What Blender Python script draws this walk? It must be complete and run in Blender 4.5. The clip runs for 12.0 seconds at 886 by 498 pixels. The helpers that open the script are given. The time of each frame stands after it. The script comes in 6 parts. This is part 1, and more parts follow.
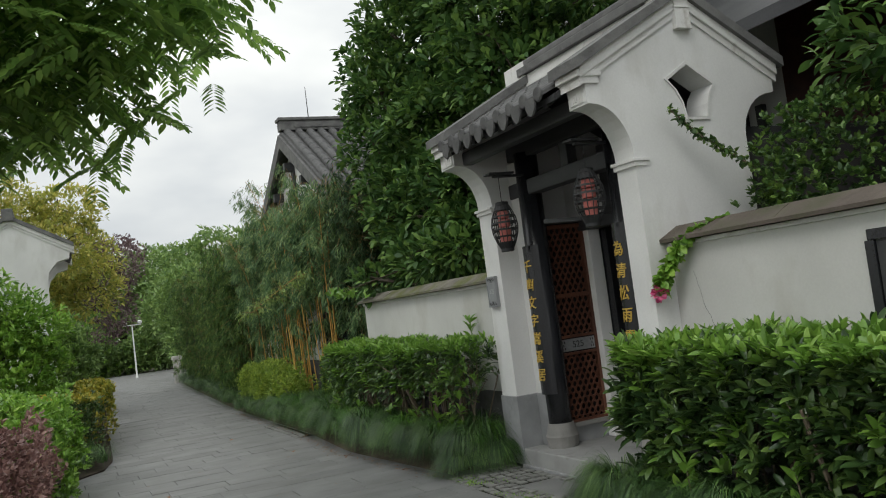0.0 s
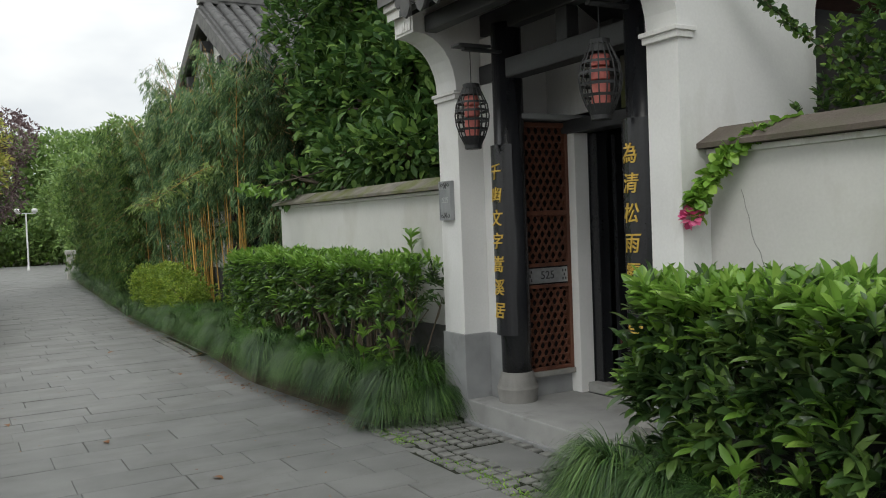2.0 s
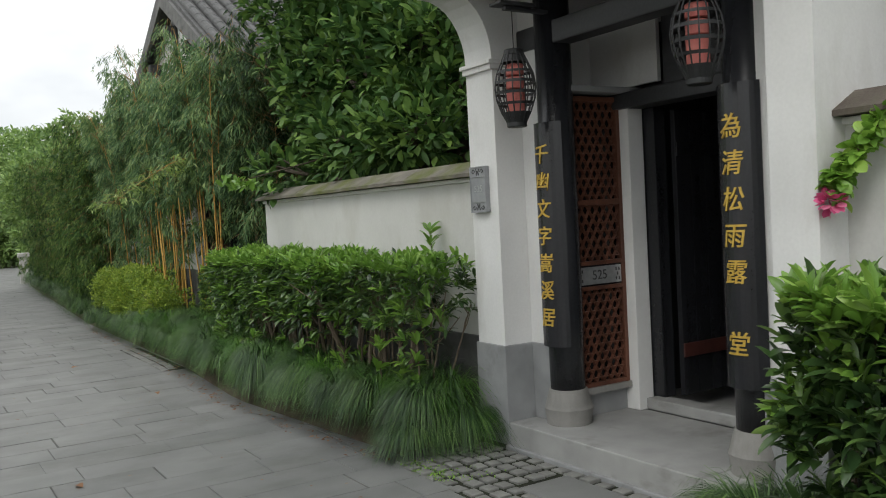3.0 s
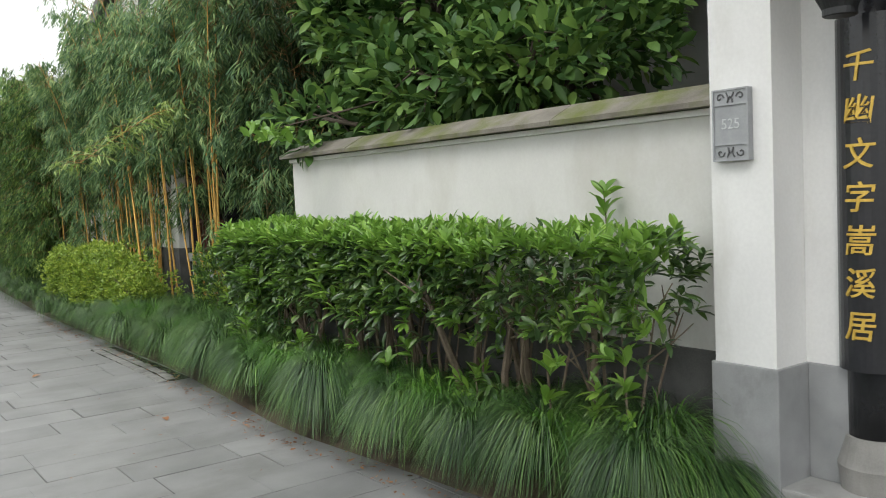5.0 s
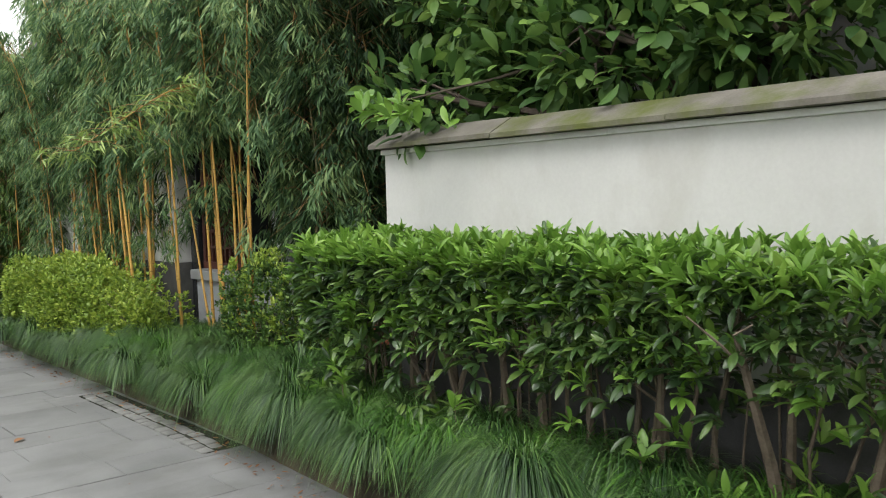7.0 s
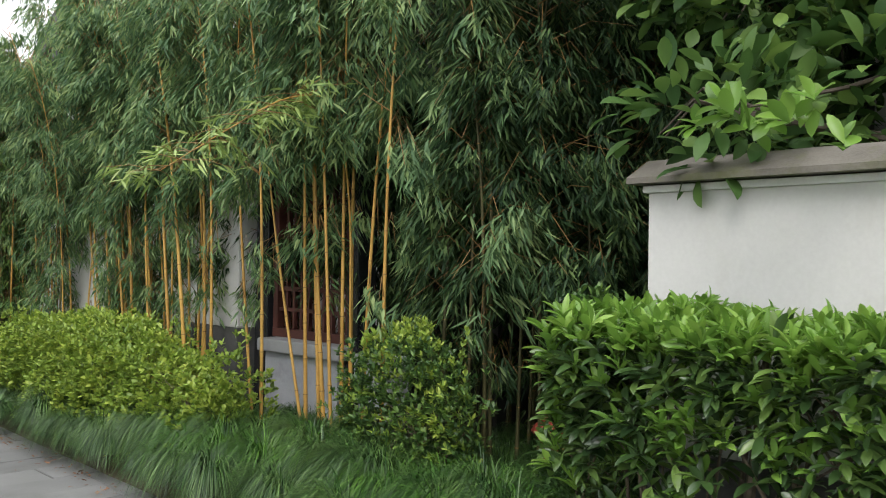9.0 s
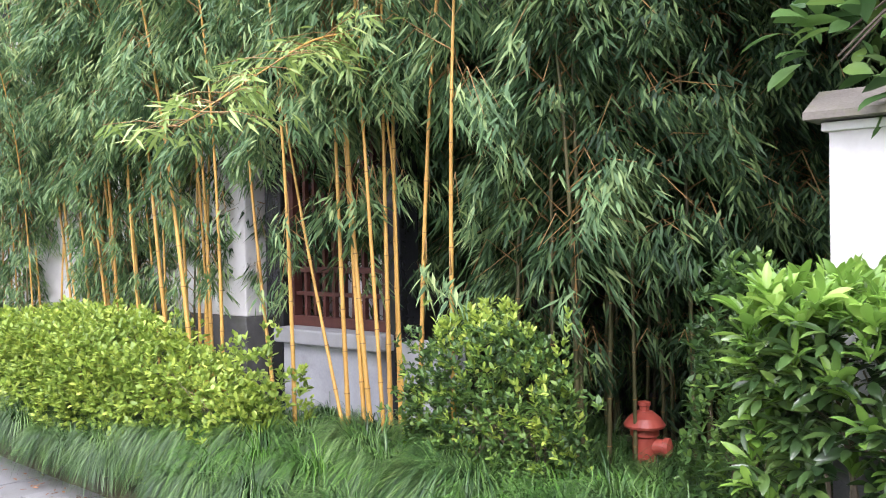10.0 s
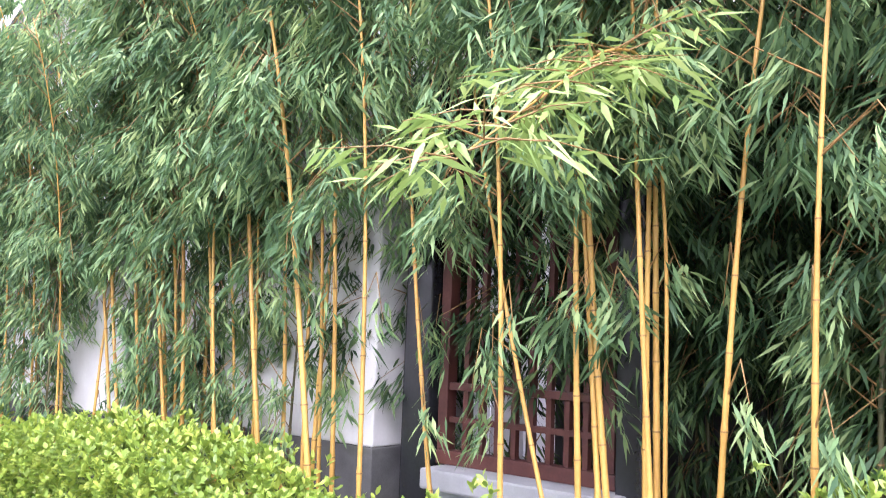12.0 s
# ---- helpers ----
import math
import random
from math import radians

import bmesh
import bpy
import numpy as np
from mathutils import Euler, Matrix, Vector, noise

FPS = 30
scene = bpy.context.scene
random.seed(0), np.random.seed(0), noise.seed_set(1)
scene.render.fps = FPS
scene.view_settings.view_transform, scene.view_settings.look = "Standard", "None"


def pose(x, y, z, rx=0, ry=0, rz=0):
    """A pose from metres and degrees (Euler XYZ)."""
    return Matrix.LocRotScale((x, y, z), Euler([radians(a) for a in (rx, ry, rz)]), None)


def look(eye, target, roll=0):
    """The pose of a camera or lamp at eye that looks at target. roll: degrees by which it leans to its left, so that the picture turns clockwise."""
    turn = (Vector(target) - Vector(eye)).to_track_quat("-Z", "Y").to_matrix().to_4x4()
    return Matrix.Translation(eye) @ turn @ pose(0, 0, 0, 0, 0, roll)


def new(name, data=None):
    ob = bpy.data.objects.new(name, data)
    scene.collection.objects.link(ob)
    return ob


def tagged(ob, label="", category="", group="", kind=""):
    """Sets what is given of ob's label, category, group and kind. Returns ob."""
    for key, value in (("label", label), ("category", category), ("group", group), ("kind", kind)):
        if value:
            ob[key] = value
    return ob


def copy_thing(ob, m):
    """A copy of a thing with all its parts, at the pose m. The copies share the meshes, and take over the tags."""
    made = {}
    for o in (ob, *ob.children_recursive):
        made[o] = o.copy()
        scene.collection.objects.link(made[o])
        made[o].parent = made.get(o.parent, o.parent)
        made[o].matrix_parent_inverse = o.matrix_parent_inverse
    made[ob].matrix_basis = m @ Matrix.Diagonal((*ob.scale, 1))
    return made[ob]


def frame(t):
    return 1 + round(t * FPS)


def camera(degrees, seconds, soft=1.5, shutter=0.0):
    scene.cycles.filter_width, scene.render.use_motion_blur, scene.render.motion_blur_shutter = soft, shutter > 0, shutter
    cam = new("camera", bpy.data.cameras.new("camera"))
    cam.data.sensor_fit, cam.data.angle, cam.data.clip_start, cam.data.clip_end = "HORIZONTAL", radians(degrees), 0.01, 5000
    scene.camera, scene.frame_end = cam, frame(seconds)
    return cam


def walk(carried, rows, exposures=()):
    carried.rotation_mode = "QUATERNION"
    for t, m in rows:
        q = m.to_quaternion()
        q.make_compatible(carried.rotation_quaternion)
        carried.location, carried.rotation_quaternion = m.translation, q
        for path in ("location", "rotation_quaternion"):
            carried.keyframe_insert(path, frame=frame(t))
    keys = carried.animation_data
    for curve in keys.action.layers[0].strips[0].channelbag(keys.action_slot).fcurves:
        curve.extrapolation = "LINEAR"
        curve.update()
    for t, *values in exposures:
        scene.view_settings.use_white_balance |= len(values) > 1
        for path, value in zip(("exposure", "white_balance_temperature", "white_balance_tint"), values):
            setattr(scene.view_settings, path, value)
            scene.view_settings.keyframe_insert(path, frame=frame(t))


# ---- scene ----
cam = camera(54.6, 12.0, soft=1.0, shutter=0.1)
METRES, EYE, TILT, LEAN, TURN = 12.8, 1.58, 0.0, 0.0, -24.8
ROWS = [
    (0.0, 0.0, 0.0, 0.0, 0.48, 3.8, 7.3),
    (0.5, 0.0001, 0.032, -0.0043, 2.07, 0.63, 5.52),
    (1.0, -0.0027, 0.065, -0.0039, -0.93, -1.6, 4.54),
    (1.5, -0.0049, 0.1011, -0.0052, -2.97, -1.87, 2.78),
    (2.0, -0.0127, 0.1408, -0.0066, -4.91, -1.82, 2.16),
    (2.5, -0.0267, 0.1793, -0.006, -6.38, -1.64, 2.62),
    (4.5, -0.0977, 0.3489, -0.0101, -10.96, -4.42, 2.84),
    (5.0, -0.1153, 0.393, -0.0112, -11.83, -3.88, 2.61),
    (5.5, -0.131, 0.4358, -0.012, -12.87, -3.79, 1.96),
    (6.0, -0.1487, 0.4742, -0.0108, -14.31, -3.67, 2.21),
    (6.5, -0.1662, 0.5148, -0.0115, -15.47, -3.57, 1.89),
    (7.0, -0.1884, 0.5528, -0.0114, -16.6, -3.26, 1.49),
    (7.5, -0.2055, 0.5948, -0.0122, -16.06, -1.09, -0.37),
    (9.5, -0.2729, 0.7538, -0.0149, -21.67, 0.76, -0.03),
    (10.0, -0.2809, 0.7939, -0.0156, -23.55, -0.68, 1.03),
    (10.5, -0.2897, 0.8325, -0.0152, -23.58, -1.37, 1.5),
    (11.0, -0.295, 0.8692, -0.0147, -24.96, -1.94, 0.96),
    (11.5, -0.3048, 0.9043, -0.0139, -23.23, -0.62, -1.48),
    (12.0, -0.3175, 0.9388, -0.0104, -25.82, 5.57, -2.14),
]
walk(cam, [(t, pose(0, 0, EYE, TILT, LEAN, TURN) @ pose(METRES * x, METRES * y, METRES * z, 90 + pitch, roll, yaw)) for t, x, y, z, yaw, pitch, roll in ROWS],
     exposures=((0.0, -0.18, 6500, 7), (1.0, 0.02, 6500, 7), (2.5, 0.08, 6500, 8), (4.5, 0.65, 6500, 9), (5.0, 0.75, 6500, 9), (5.5, 0.25, 6500, 9), (6.0, 0.50, 6500, 9), (6.5, 0.70, 6500, 10),
                (7.5, 0.80, 6500, 10), (9.5, 0.85, 6300, 16), (10.0, 2.02, 6050, 25), (10.5, 2.36, 5950, 28), (11.0, 2.25, 5900, 30), (12.0, 2.4, 5850, 30)))

# ---- world and light ----
world = bpy.data.worlds.new("overcast_sky")
scene.world = world
world.use_nodes = True
wn, wl = world.node_tree.nodes, world.node_tree.links
wn.clear()
w_out, w_bg = wn.new("ShaderNodeOutputWorld"), wn.new("ShaderNodeBackground")
w_sky = wn.new("ShaderNodeTexSky")
w_sky.sky_type, w_sky.sun_disc = "NISHITA", False
w_sky.sun_elevation, w_sky.sun_rotation = radians(48), radians(236)
w_co, w_sep = wn.new("ShaderNodeTexCoord"), wn.new("ShaderNodeSeparateXYZ")
w_noise, w_ramp = wn.new("ShaderNodeTexNoise"), wn.new("ShaderNodeValToRGB")
w_noise.inputs["Scale"].default_value, w_noise.inputs["Detail"].default_value = 2.6, 5.0
w_map = wn.new("ShaderNodeMapping")
w_map.inputs["Scale"].default_value = (1.0, 1.0, 2.2)
w_ramp.color_ramp.elements[0].position, w_ramp.color_ramp.elements[0].color = 0.36, (0.62, 0.64, 0.67, 1)
w_ramp.color_ramp.elements[1].position, w_ramp.color_ramp.elements[1].color = 0.66, (1.0, 0.995, 0.965, 1)
w_grad = wn.new("ShaderNodeMapRange")
w_grad.inputs["From Min"].default_value, w_grad.inputs["From Max"].default_value = 0.0, 1.0
w_grad.inputs["To Min"].default_value, w_grad.inputs["To Max"].default_value = 1.15, 1.9
w_mul, w_mix, w_scale = wn.new("ShaderNodeMix"), wn.new("ShaderNodeMix"), wn.new("ShaderNodeVectorMath")
w_mul.data_type = w_mix.data_type = "RGBA"
w_mul.blend_type, w_mix.blend_type = "MULTIPLY", "MIX"
w_mul.inputs["Factor"].default_value, w_mix.inputs["Factor"].default_value = 1.0, 0.93
w_scale.operation = "SCALE"
w_scale.inputs["Scale"].default_value = 0.1
wl.new(w_co.outputs["Generated"], w_map.inputs["Vector"])
wl.new(w_map.outputs["Vector"], w_noise.inputs["Vector"])
wl.new(w_noise.outputs["Fac"], w_ramp.inputs["Fac"])
wl.new(w_co.outputs["Generated"], w_sep.inputs["Vector"])
wl.new(w_sep.outputs["Z"], w_grad.inputs["Value"])
wl.new(w_ramp.outputs["Color"], w_mul.inputs[6])
wl.new(w_grad.outputs["Result"], w_mul.inputs[7])
wl.new(w_sky.outputs["Color"], w_scale.inputs[0])
wl.new(w_scale.outputs["Vector"], w_mix.inputs[6])
wl.new(w_mul.outputs[2], w_mix.inputs[7])
wl.new(w_mix.outputs[2], w_bg.inputs["Color"])
w_bg.inputs["Strength"].default_value = 1.0
wl.new(w_bg.outputs["Background"], w_out.inputs["Surface"])

sun = new("sun", bpy.data.lights.new("sun", "SUN"))
sun.data.energy, sun.data.angle, sun.data.color = 0.8, radians(25), (1.0, 0.97, 0.92)
sun.matrix_world = look((-12, -8, 16), (0, 0, 0))


# ---- materials ----
def surf(name, dark, light, rough=0.7, scale=6.0, grain=90.0, bump=0.25, metal=0.0, stretch=(1, 1, 1), vary=0.0, spec=0.4, stain=None, bump_dist=0.01):
    """Paint or mineral: a broad and a fine noise between two colours, relief, and a shift for each object."""
    m = bpy.data.materials.new(name)
    m.use_nodes = True
    n, l = m.node_tree.nodes, m.node_tree.links
    b = n["Principled BSDF"]
    b.inputs["Roughness"].default_value, b.inputs["Metallic"].default_value = rough, metal
    b.inputs["Specular IOR Level"].default_value = spec
    geo, mapping = n.new("ShaderNodeNewGeometry"), n.new("ShaderNodeMapping")
    mapping.inputs["Scale"].default_value = stretch
    l.new(geo.outputs["Position"], mapping.inputs["Vector"])
    a, f = n.new("ShaderNodeTexNoise"), n.new("ShaderNodeTexNoise")
    a.inputs["Scale"].default_value, a.inputs["Detail"].default_value = scale, 6.0
    f.inputs["Scale"].default_value, f.inputs["Detail"].default_value = grain, 4.0
    l.new(mapping.outputs["Vector"], a.inputs["Vector"])
    l.new(geo.outputs["Position"], f.inputs["Vector"])
    add = n.new("ShaderNodeMath")
    add.operation = "MULTIPLY_ADD"
    l.new(f.outputs["Fac"], add.inputs[0])
    add.inputs[1].default_value = 0.35
    l.new(a.outputs["Fac"], add.inputs[2])
    top = add.outputs[0]
    if vary:
        info, va = n.new("ShaderNodeObjectInfo"), n.new("ShaderNodeMath")
        va.operation = "MULTIPLY_ADD"
        l.new(info.outputs["Random"], va.inputs[0])
        va.inputs[1].default_value = vary
        l.new(top, va.inputs[2])
        top = va.outputs[0]
    r = n.new("ShaderNodeValToRGB")
    r.color_ramp.elements[0].position, r.color_ramp.elements[0].color = 0.42, (*dark, 1)
    r.color_ramp.elements[1].position, r.color_ramp.elements[1].color = 0.92 + vary, (*light, 1)
    l.new(top, r.inputs["Fac"])
    col = r.outputs["Color"]
    if stain:
        s, sr, mx, sm = n.new("ShaderNodeTexNoise"), n.new("ShaderNodeValToRGB"), n.new("ShaderNodeMix"), n.new("ShaderNodeMapping")
        sm.inputs["Scale"].default_value = stain[1]
        s.inputs["Scale"].default_value, s.inputs["Detail"].default_value, s.inputs["Roughness"].default_value = 1.0, 7.0, 0.62
        l.new(geo.outputs["Position"], sm.inputs["Vector"])
        l.new(sm.outputs["Vector"], s.inputs["Vector"])
        l.new(s.outputs["Fac"], sr.inputs["Fac"])
        sr.color_ramp.elements[0].position, sr.color_ramp.elements[1].position = stain[2], stain[3]
        mx.data_type = "RGBA"
        l.new(sr.outputs["Color"], mx.inputs["Factor"])
        l.new(col, mx.inputs[6])
        mx.inputs[7].default_value = (*stain[0], 1)
        col = mx.outputs[2]
    l.new(col, b.inputs["Base Color"])
    bp = n.new("ShaderNodeBump")
    bp.inputs["Strength"].default_value, bp.inputs["Distance"].default_value = bump, bump_dist
    l.new(add.outputs[0], bp.inputs["Height"])
    l.new(bp.outputs["Normal"], b.inputs["Normal"])
    return m


def leafy(name, dark, mid, light, rough=0.42, through_part=0.25, spec=0.45):
    """Leaves: each its own shade between three greens, with some light passing through."""
    m = bpy.data.materials.new(name)
    m.use_nodes = True
    n, l = m.node_tree.nodes, m.node_tree.links
    b, out = n["Principled BSDF"], n["Material Output"]
    b.inputs["Roughness"].default_value, b.inputs["Specular IOR Level"].default_value = rough, spec
    geo, r = n.new("ShaderNodeNewGeometry"), n.new("ShaderNodeValToRGB")
    noise_tex, add = n.new("ShaderNodeTexNoise"), n.new("ShaderNodeMath")
    noise_tex.inputs["Scale"].default_value, noise_tex.inputs["Detail"].default_value = 3.0, 3.0
    l.new(geo.outputs["Position"], noise_tex.inputs["Vector"])
    add.operation = "MULTIPLY_ADD"
    l.new(geo.outputs["Random Per Island"], add.inputs[0])
    add.inputs[1].default_value = 0.7
    shift = n.new("ShaderNodeMath")
    shift.operation = "MULTIPLY_ADD"
    l.new(noise_tex.outputs["Fac"], shift.inputs[0])
    shift.inputs[1].default_value, shift.inputs[2].default_value = 0.9, -0.3
    l.new(shift.outputs[0], add.inputs[2])
    e = r.color_ramp.elements
    e[0].position, e[0].color, e[1].position, e[1].color = 0.12, (*dark, 1), 0.95, (*light, 1)
    k = e.new(0.55)
    k.color = (*mid, 1)
    l.new(add.outputs[0], r.inputs["Fac"])
    l.new(r.outputs["Color"], b.inputs["Base Color"])
    t, mix = n.new("ShaderNodeBsdfTranslucent"), n.new("ShaderNodeMixShader")
    l.new(r.outputs["Color"], t.inputs["Color"])
    mix.inputs["Fac"].default_value = through_part
    l.new(b.outputs["BSDF"], mix.inputs[1])
    l.new(t.outputs["BSDF"], mix.inputs[2])
    l.new(mix.outputs["Shader"], out.inputs["Surface"])
    return m


def glassy(name):
    m = bpy.data.materials.new(name)
    m.use_nodes = True
    b = m.node_tree.nodes["Principled BSDF"]
    b.inputs["Base Color"].default_value = (0.02, 0.025, 0.03, 1)
    b.inputs["Roughness"].default_value, b.inputs["Specular IOR Level"].default_value = 0.06, 0.6
    return m


M_PLASTER_OLD = surf("aged_limewash", (0.52, 0.517, 0.50), (0.63, 0.625, 0.605), 0.86, 1.3, 60, 0.15, stain=((0.44, 0.425, 0.385), (1.6, 1.6, 0.9), 0.50, 0.80))
M_PLASTER = surf("white_plaster", (0.63, 0.63, 0.622), (0.76, 0.76, 0.75), 0.82, 1.6, 60, 0.12, stain=((0.50, 0.49, 0.455), (2.6, 2.6, 1.1), 0.54, 0.86))
M_PLASTER_TRIM = surf("white_trim", (0.58, 0.575, 0.56), (0.77, 0.765, 0.75), 0.8, 3.0, 70, 0.15, stain=((0.36, 0.33, 0.29), (7, 7, 5), 0.58, 0.78))
M_CONCRETE = surf("grey_granite", (0.22, 0.225, 0.23), (0.34, 0.345, 0.35), 0.75, 5, 220, 0.2, stain=((0.15, 0.15, 0.15), (4, 4, 3), 0.58, 0.8))
# plinth stone below the gate's grey: the hedge's shade is in its colour
M_PLINTH = surf("shade_dark_plinth_stone", (0.055, 0.055, 0.055), (0.12, 0.12, 0.118), 0.85, 5, 160, 0.25, stain=((0.04, 0.045, 0.03), (3, 3, 4), 0.5, 0.75))
M_STEP = surf("step_stone", (0.25, 0.25, 0.245), (0.37, 0.37, 0.36), 0.7, 4, 200, 0.2, stain=((0.16, 0.155, 0.14), (3, 3, 6), 0.56, 0.8))
M_COLBASE = surf("column_base_stone", (0.20, 0.195, 0.185), (0.30, 0.29, 0.275), 0.75, 8, 160, 0.25)
M_SLAB = surf("paving_stone", (0.125, 0.127, 0.125), (0.225, 0.226, 0.222), 0.55, 2.2, 150, 0.18, vary=0.22, stain=((0.11, 0.108, 0.10), (1.3, 2.2, 1), 0.50, 0.85))
M_SETT = surf("sett_stone", (0.12, 0.12, 0.115), (0.24, 0.24, 0.225), 0.7, 9, 120, 0.4, vary=0.2)
M_JOINT = surf("joint_sand", (0.07, 0.07, 0.066), (0.13, 0.128, 0.12), 0.95, 8, 120, 0.4)
# joint moss, near-black so the colour also gives the gaps their shade
M_MOSS_SHADE = surf("mossy_joint_shade", (0.008, 0.009, 0.006), (0.024, 0.030, 0.012), 0.95, 9, 140, 0.5)
M_SOIL = surf("bed_soil", (0.035, 0.028, 0.02), (0.10, 0.075, 0.05), 0.95, 5, 90, 0.6)
M_TILE = surf("roof_tile_clay", (0.058, 0.058, 0.060), (0.135, 0.135, 0.134), 0.8, 9, 120, 0.35, vary=0.15)
M_RIDGE = surf("ridge_mortar", (0.10, 0.10, 0.10), (0.19, 0.19, 0.185), 0.85, 6, 90, 0.3, stain=((0.05, 0.05, 0.05), (4, 4, 9), 0.55, 0.8))
M_CAP = surf("mossy_cap", (0.11, 0.10, 0.085), (0.21, 0.195, 0.165), 0.9, 5, 90, 0.5, stain=((0.10, 0.115, 0.03), (2.5, 2.5, 2), 0.44, 0.62))
M_CAPRED = surf("brown_cap", (0.065, 0.052, 0.043), (0.15, 0.125, 0.105), 0.9, 6, 90, 0.6, stain=((0.05, 0.06, 0.025), (3, 3, 3), 0.48, 0.7))
M_BLACKWOOD = surf("black_lacquered_wood", (0.011, 0.0118, 0.014), (0.026, 0.027, 0.031), 0.27, 7, 60, 0.12, stretch=(1, 1, 0.1), spec=0.5, stain=((0.045, 0.045, 0.045), (9, 9, 2), 0.70, 0.9))
M_BEAM = surf("dark_timber", (0.024, 0.025, 0.028), (0.060, 0.061, 0.064), 0.5, 6, 60, 0.2, stretch=(1, 0.2, 1))
M_REDWOOD = surf("red_brown_wood", (0.068, 0.028, 0.019), (0.175, 0.070, 0.042), 0.5, 8, 90, 0.2, stretch=(1, 1, 0.15))
M_DARKRED = surf("dark_red_frame", (0.05, 0.016, 0.014), (0.11, 0.038, 0.03), 0.5, 8, 90, 0.2)
M_GOLD = surf("gold_paint", (0.50, 0.32, 0.05), (0.72, 0.50, 0.11), 0.42, 30, 150, 0.2, metal=0.35)
M_STEEL = surf("brushed_steel", (0.42, 0.43, 0.44), (0.58, 0.59, 0.60), 0.38, 30, 200, 0.05, metal=0.7)
M_GREYPLATE = surf("grey_plate", (0.27, 0.28, 0.29), (0.36, 0.37, 0.38), 0.5, 12, 120, 0.06, metal=0.3)
M_PLATEDARK = surf("dark_relief", (0.06, 0.062, 0.065), (0.10, 0.10, 0.105), 0.6, 20, 120, 0.1)
M_CAGE = surf("cage_metal", (0.012, 0.013, 0.014), (0.030, 0.031, 0.033), 0.5, 14, 90, 0.15)
M_LANTERN = surf("red_lantern_paper", (0.46, 0.13, 0.115), (0.60, 0.20, 0.17), 0.7, 8, 60, 0.1)
M_HYDRANT = surf("red_hydrant_paint", (0.25, 0.045, 0.03), (0.39, 0.085, 0.055), 0.45, 12, 60, 0.15)
M_CULM = surf("golden_culm", (0.32, 0.165, 0.035), (0.56, 0.34, 0.085), 0.4, 7, 50, 0.1, stretch=(1, 1, 0.4), vary=0.25)
# darker copy of the golden culm, grove shade put into its colour
M_CULMSHADE = surf("shade_dark_culm", (0.035, 0.04, 0.018), (0.10, 0.09, 0.035), 0.5, 7, 50, 0.1, stretch=(1, 1, 0.4), vary=0.25)
M_NODE = surf("culm_node", (0.16, 0.09, 0.03), (0.30, 0.18, 0.06), 0.6, 20, 60, 0.1)
M_BARK = surf("bark", (0.05, 0.04, 0.03), (0.13, 0.105, 0.08), 0.9, 12, 80, 0.7, stretch=(1, 1, 0.3))
M_STEM = surf("shrub_stem", (0.085, 0.066, 0.048), (0.24, 0.19, 0.14), 0.85, 20, 90, 0.5, stretch=(1, 1, 0.3))
M_LAMPWHITE = surf("white_lamp_paint", (0.62, 0.62, 0.62), (0.78, 0.78, 0.77), 0.5, 5, 40, 0.05)
M_STONEPOST = surf("pale_stone", (0.36, 0.35, 0.33), (0.52, 0.51, 0.48), 0.8, 6, 90, 0.3)
M_RENDER = surf("grey_render", (0.28, 0.29, 0.31), (0.40, 0.41, 0.43), 0.85, 4, 80, 0.2, stain=((0.20, 0.20, 0.20), (3, 3, 5), 0.55, 0.8))
M_WHITEPAINT = surf("white_post_paint", (0.76, 0.76, 0.75), (0.86, 0.86, 0.85), 0.6, 3, 40, 0.06)
M_LITTER = surf("leaf_litter", (0.12, 0.07, 0.03), (0.30, 0.18, 0.08), 0.9, 20, 80, 0.3)
M_GLASS = glassy("dark_window_glass")
# interior walls near-black: the shade behind the openings is in this colour
M_ROOMSHADE = surf("shade_dark_interior", (0.03, 0.03, 0.03), (0.07, 0.068, 0.065), 0.8, 3, 40, 0.05)

L_HEDGE = leafy("hedge_leaf", (0.024, 0.053, 0.018), (0.064, 0.124, 0.034), (0.175, 0.275, 0.064), 0.28, 0.24, 0.6)
L_SHOOT = leafy("hedge_shoot_leaf", (0.11, 0.22, 0.038), (0.185, 0.345, 0.055), (0.30, 0.47, 0.09), 0.33, 0.32, 0.5)
L_MAGNOLIA = leafy("magnolia_leaf", (0.036, 0.088, 0.026), (0.088, 0.175, 0.044), (0.21, 0.335, 0.075), 0.46, 0.30, 0.3)
L_OVERHANG = leafy("overhang_leaf", (0.13, 0.24, 0.06), (0.22, 0.38, 0.085), (0.38, 0.56, 0.13), 0.42, 0.5)
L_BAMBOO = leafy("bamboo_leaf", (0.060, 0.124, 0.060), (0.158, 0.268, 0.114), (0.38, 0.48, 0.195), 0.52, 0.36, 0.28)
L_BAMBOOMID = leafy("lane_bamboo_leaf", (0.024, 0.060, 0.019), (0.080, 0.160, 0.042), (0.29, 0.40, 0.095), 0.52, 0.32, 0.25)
# leaf for the hollow's bamboo: the canopy's shade is in these greens
L_BAMBOOSHADE = leafy("shade_dark_bamboo_leaf", (0.015, 0.036, 0.016), (0.046, 0.094, 0.036), (0.150, 0.225, 0.075), 0.55, 0.26, 0.22)
L_BRIGHT = leafy("bright_shrub_leaf", (0.11, 0.23, 0.035), (0.23, 0.42, 0.06), (0.37, 0.56, 0.10), 0.4, 0.34)
L_BAMBOOY = leafy("young_bamboo_leaf", (0.17, 0.27, 0.07), (0.29, 0.41, 0.11), (0.44, 0.54, 0.18), 0.46, 0.35)
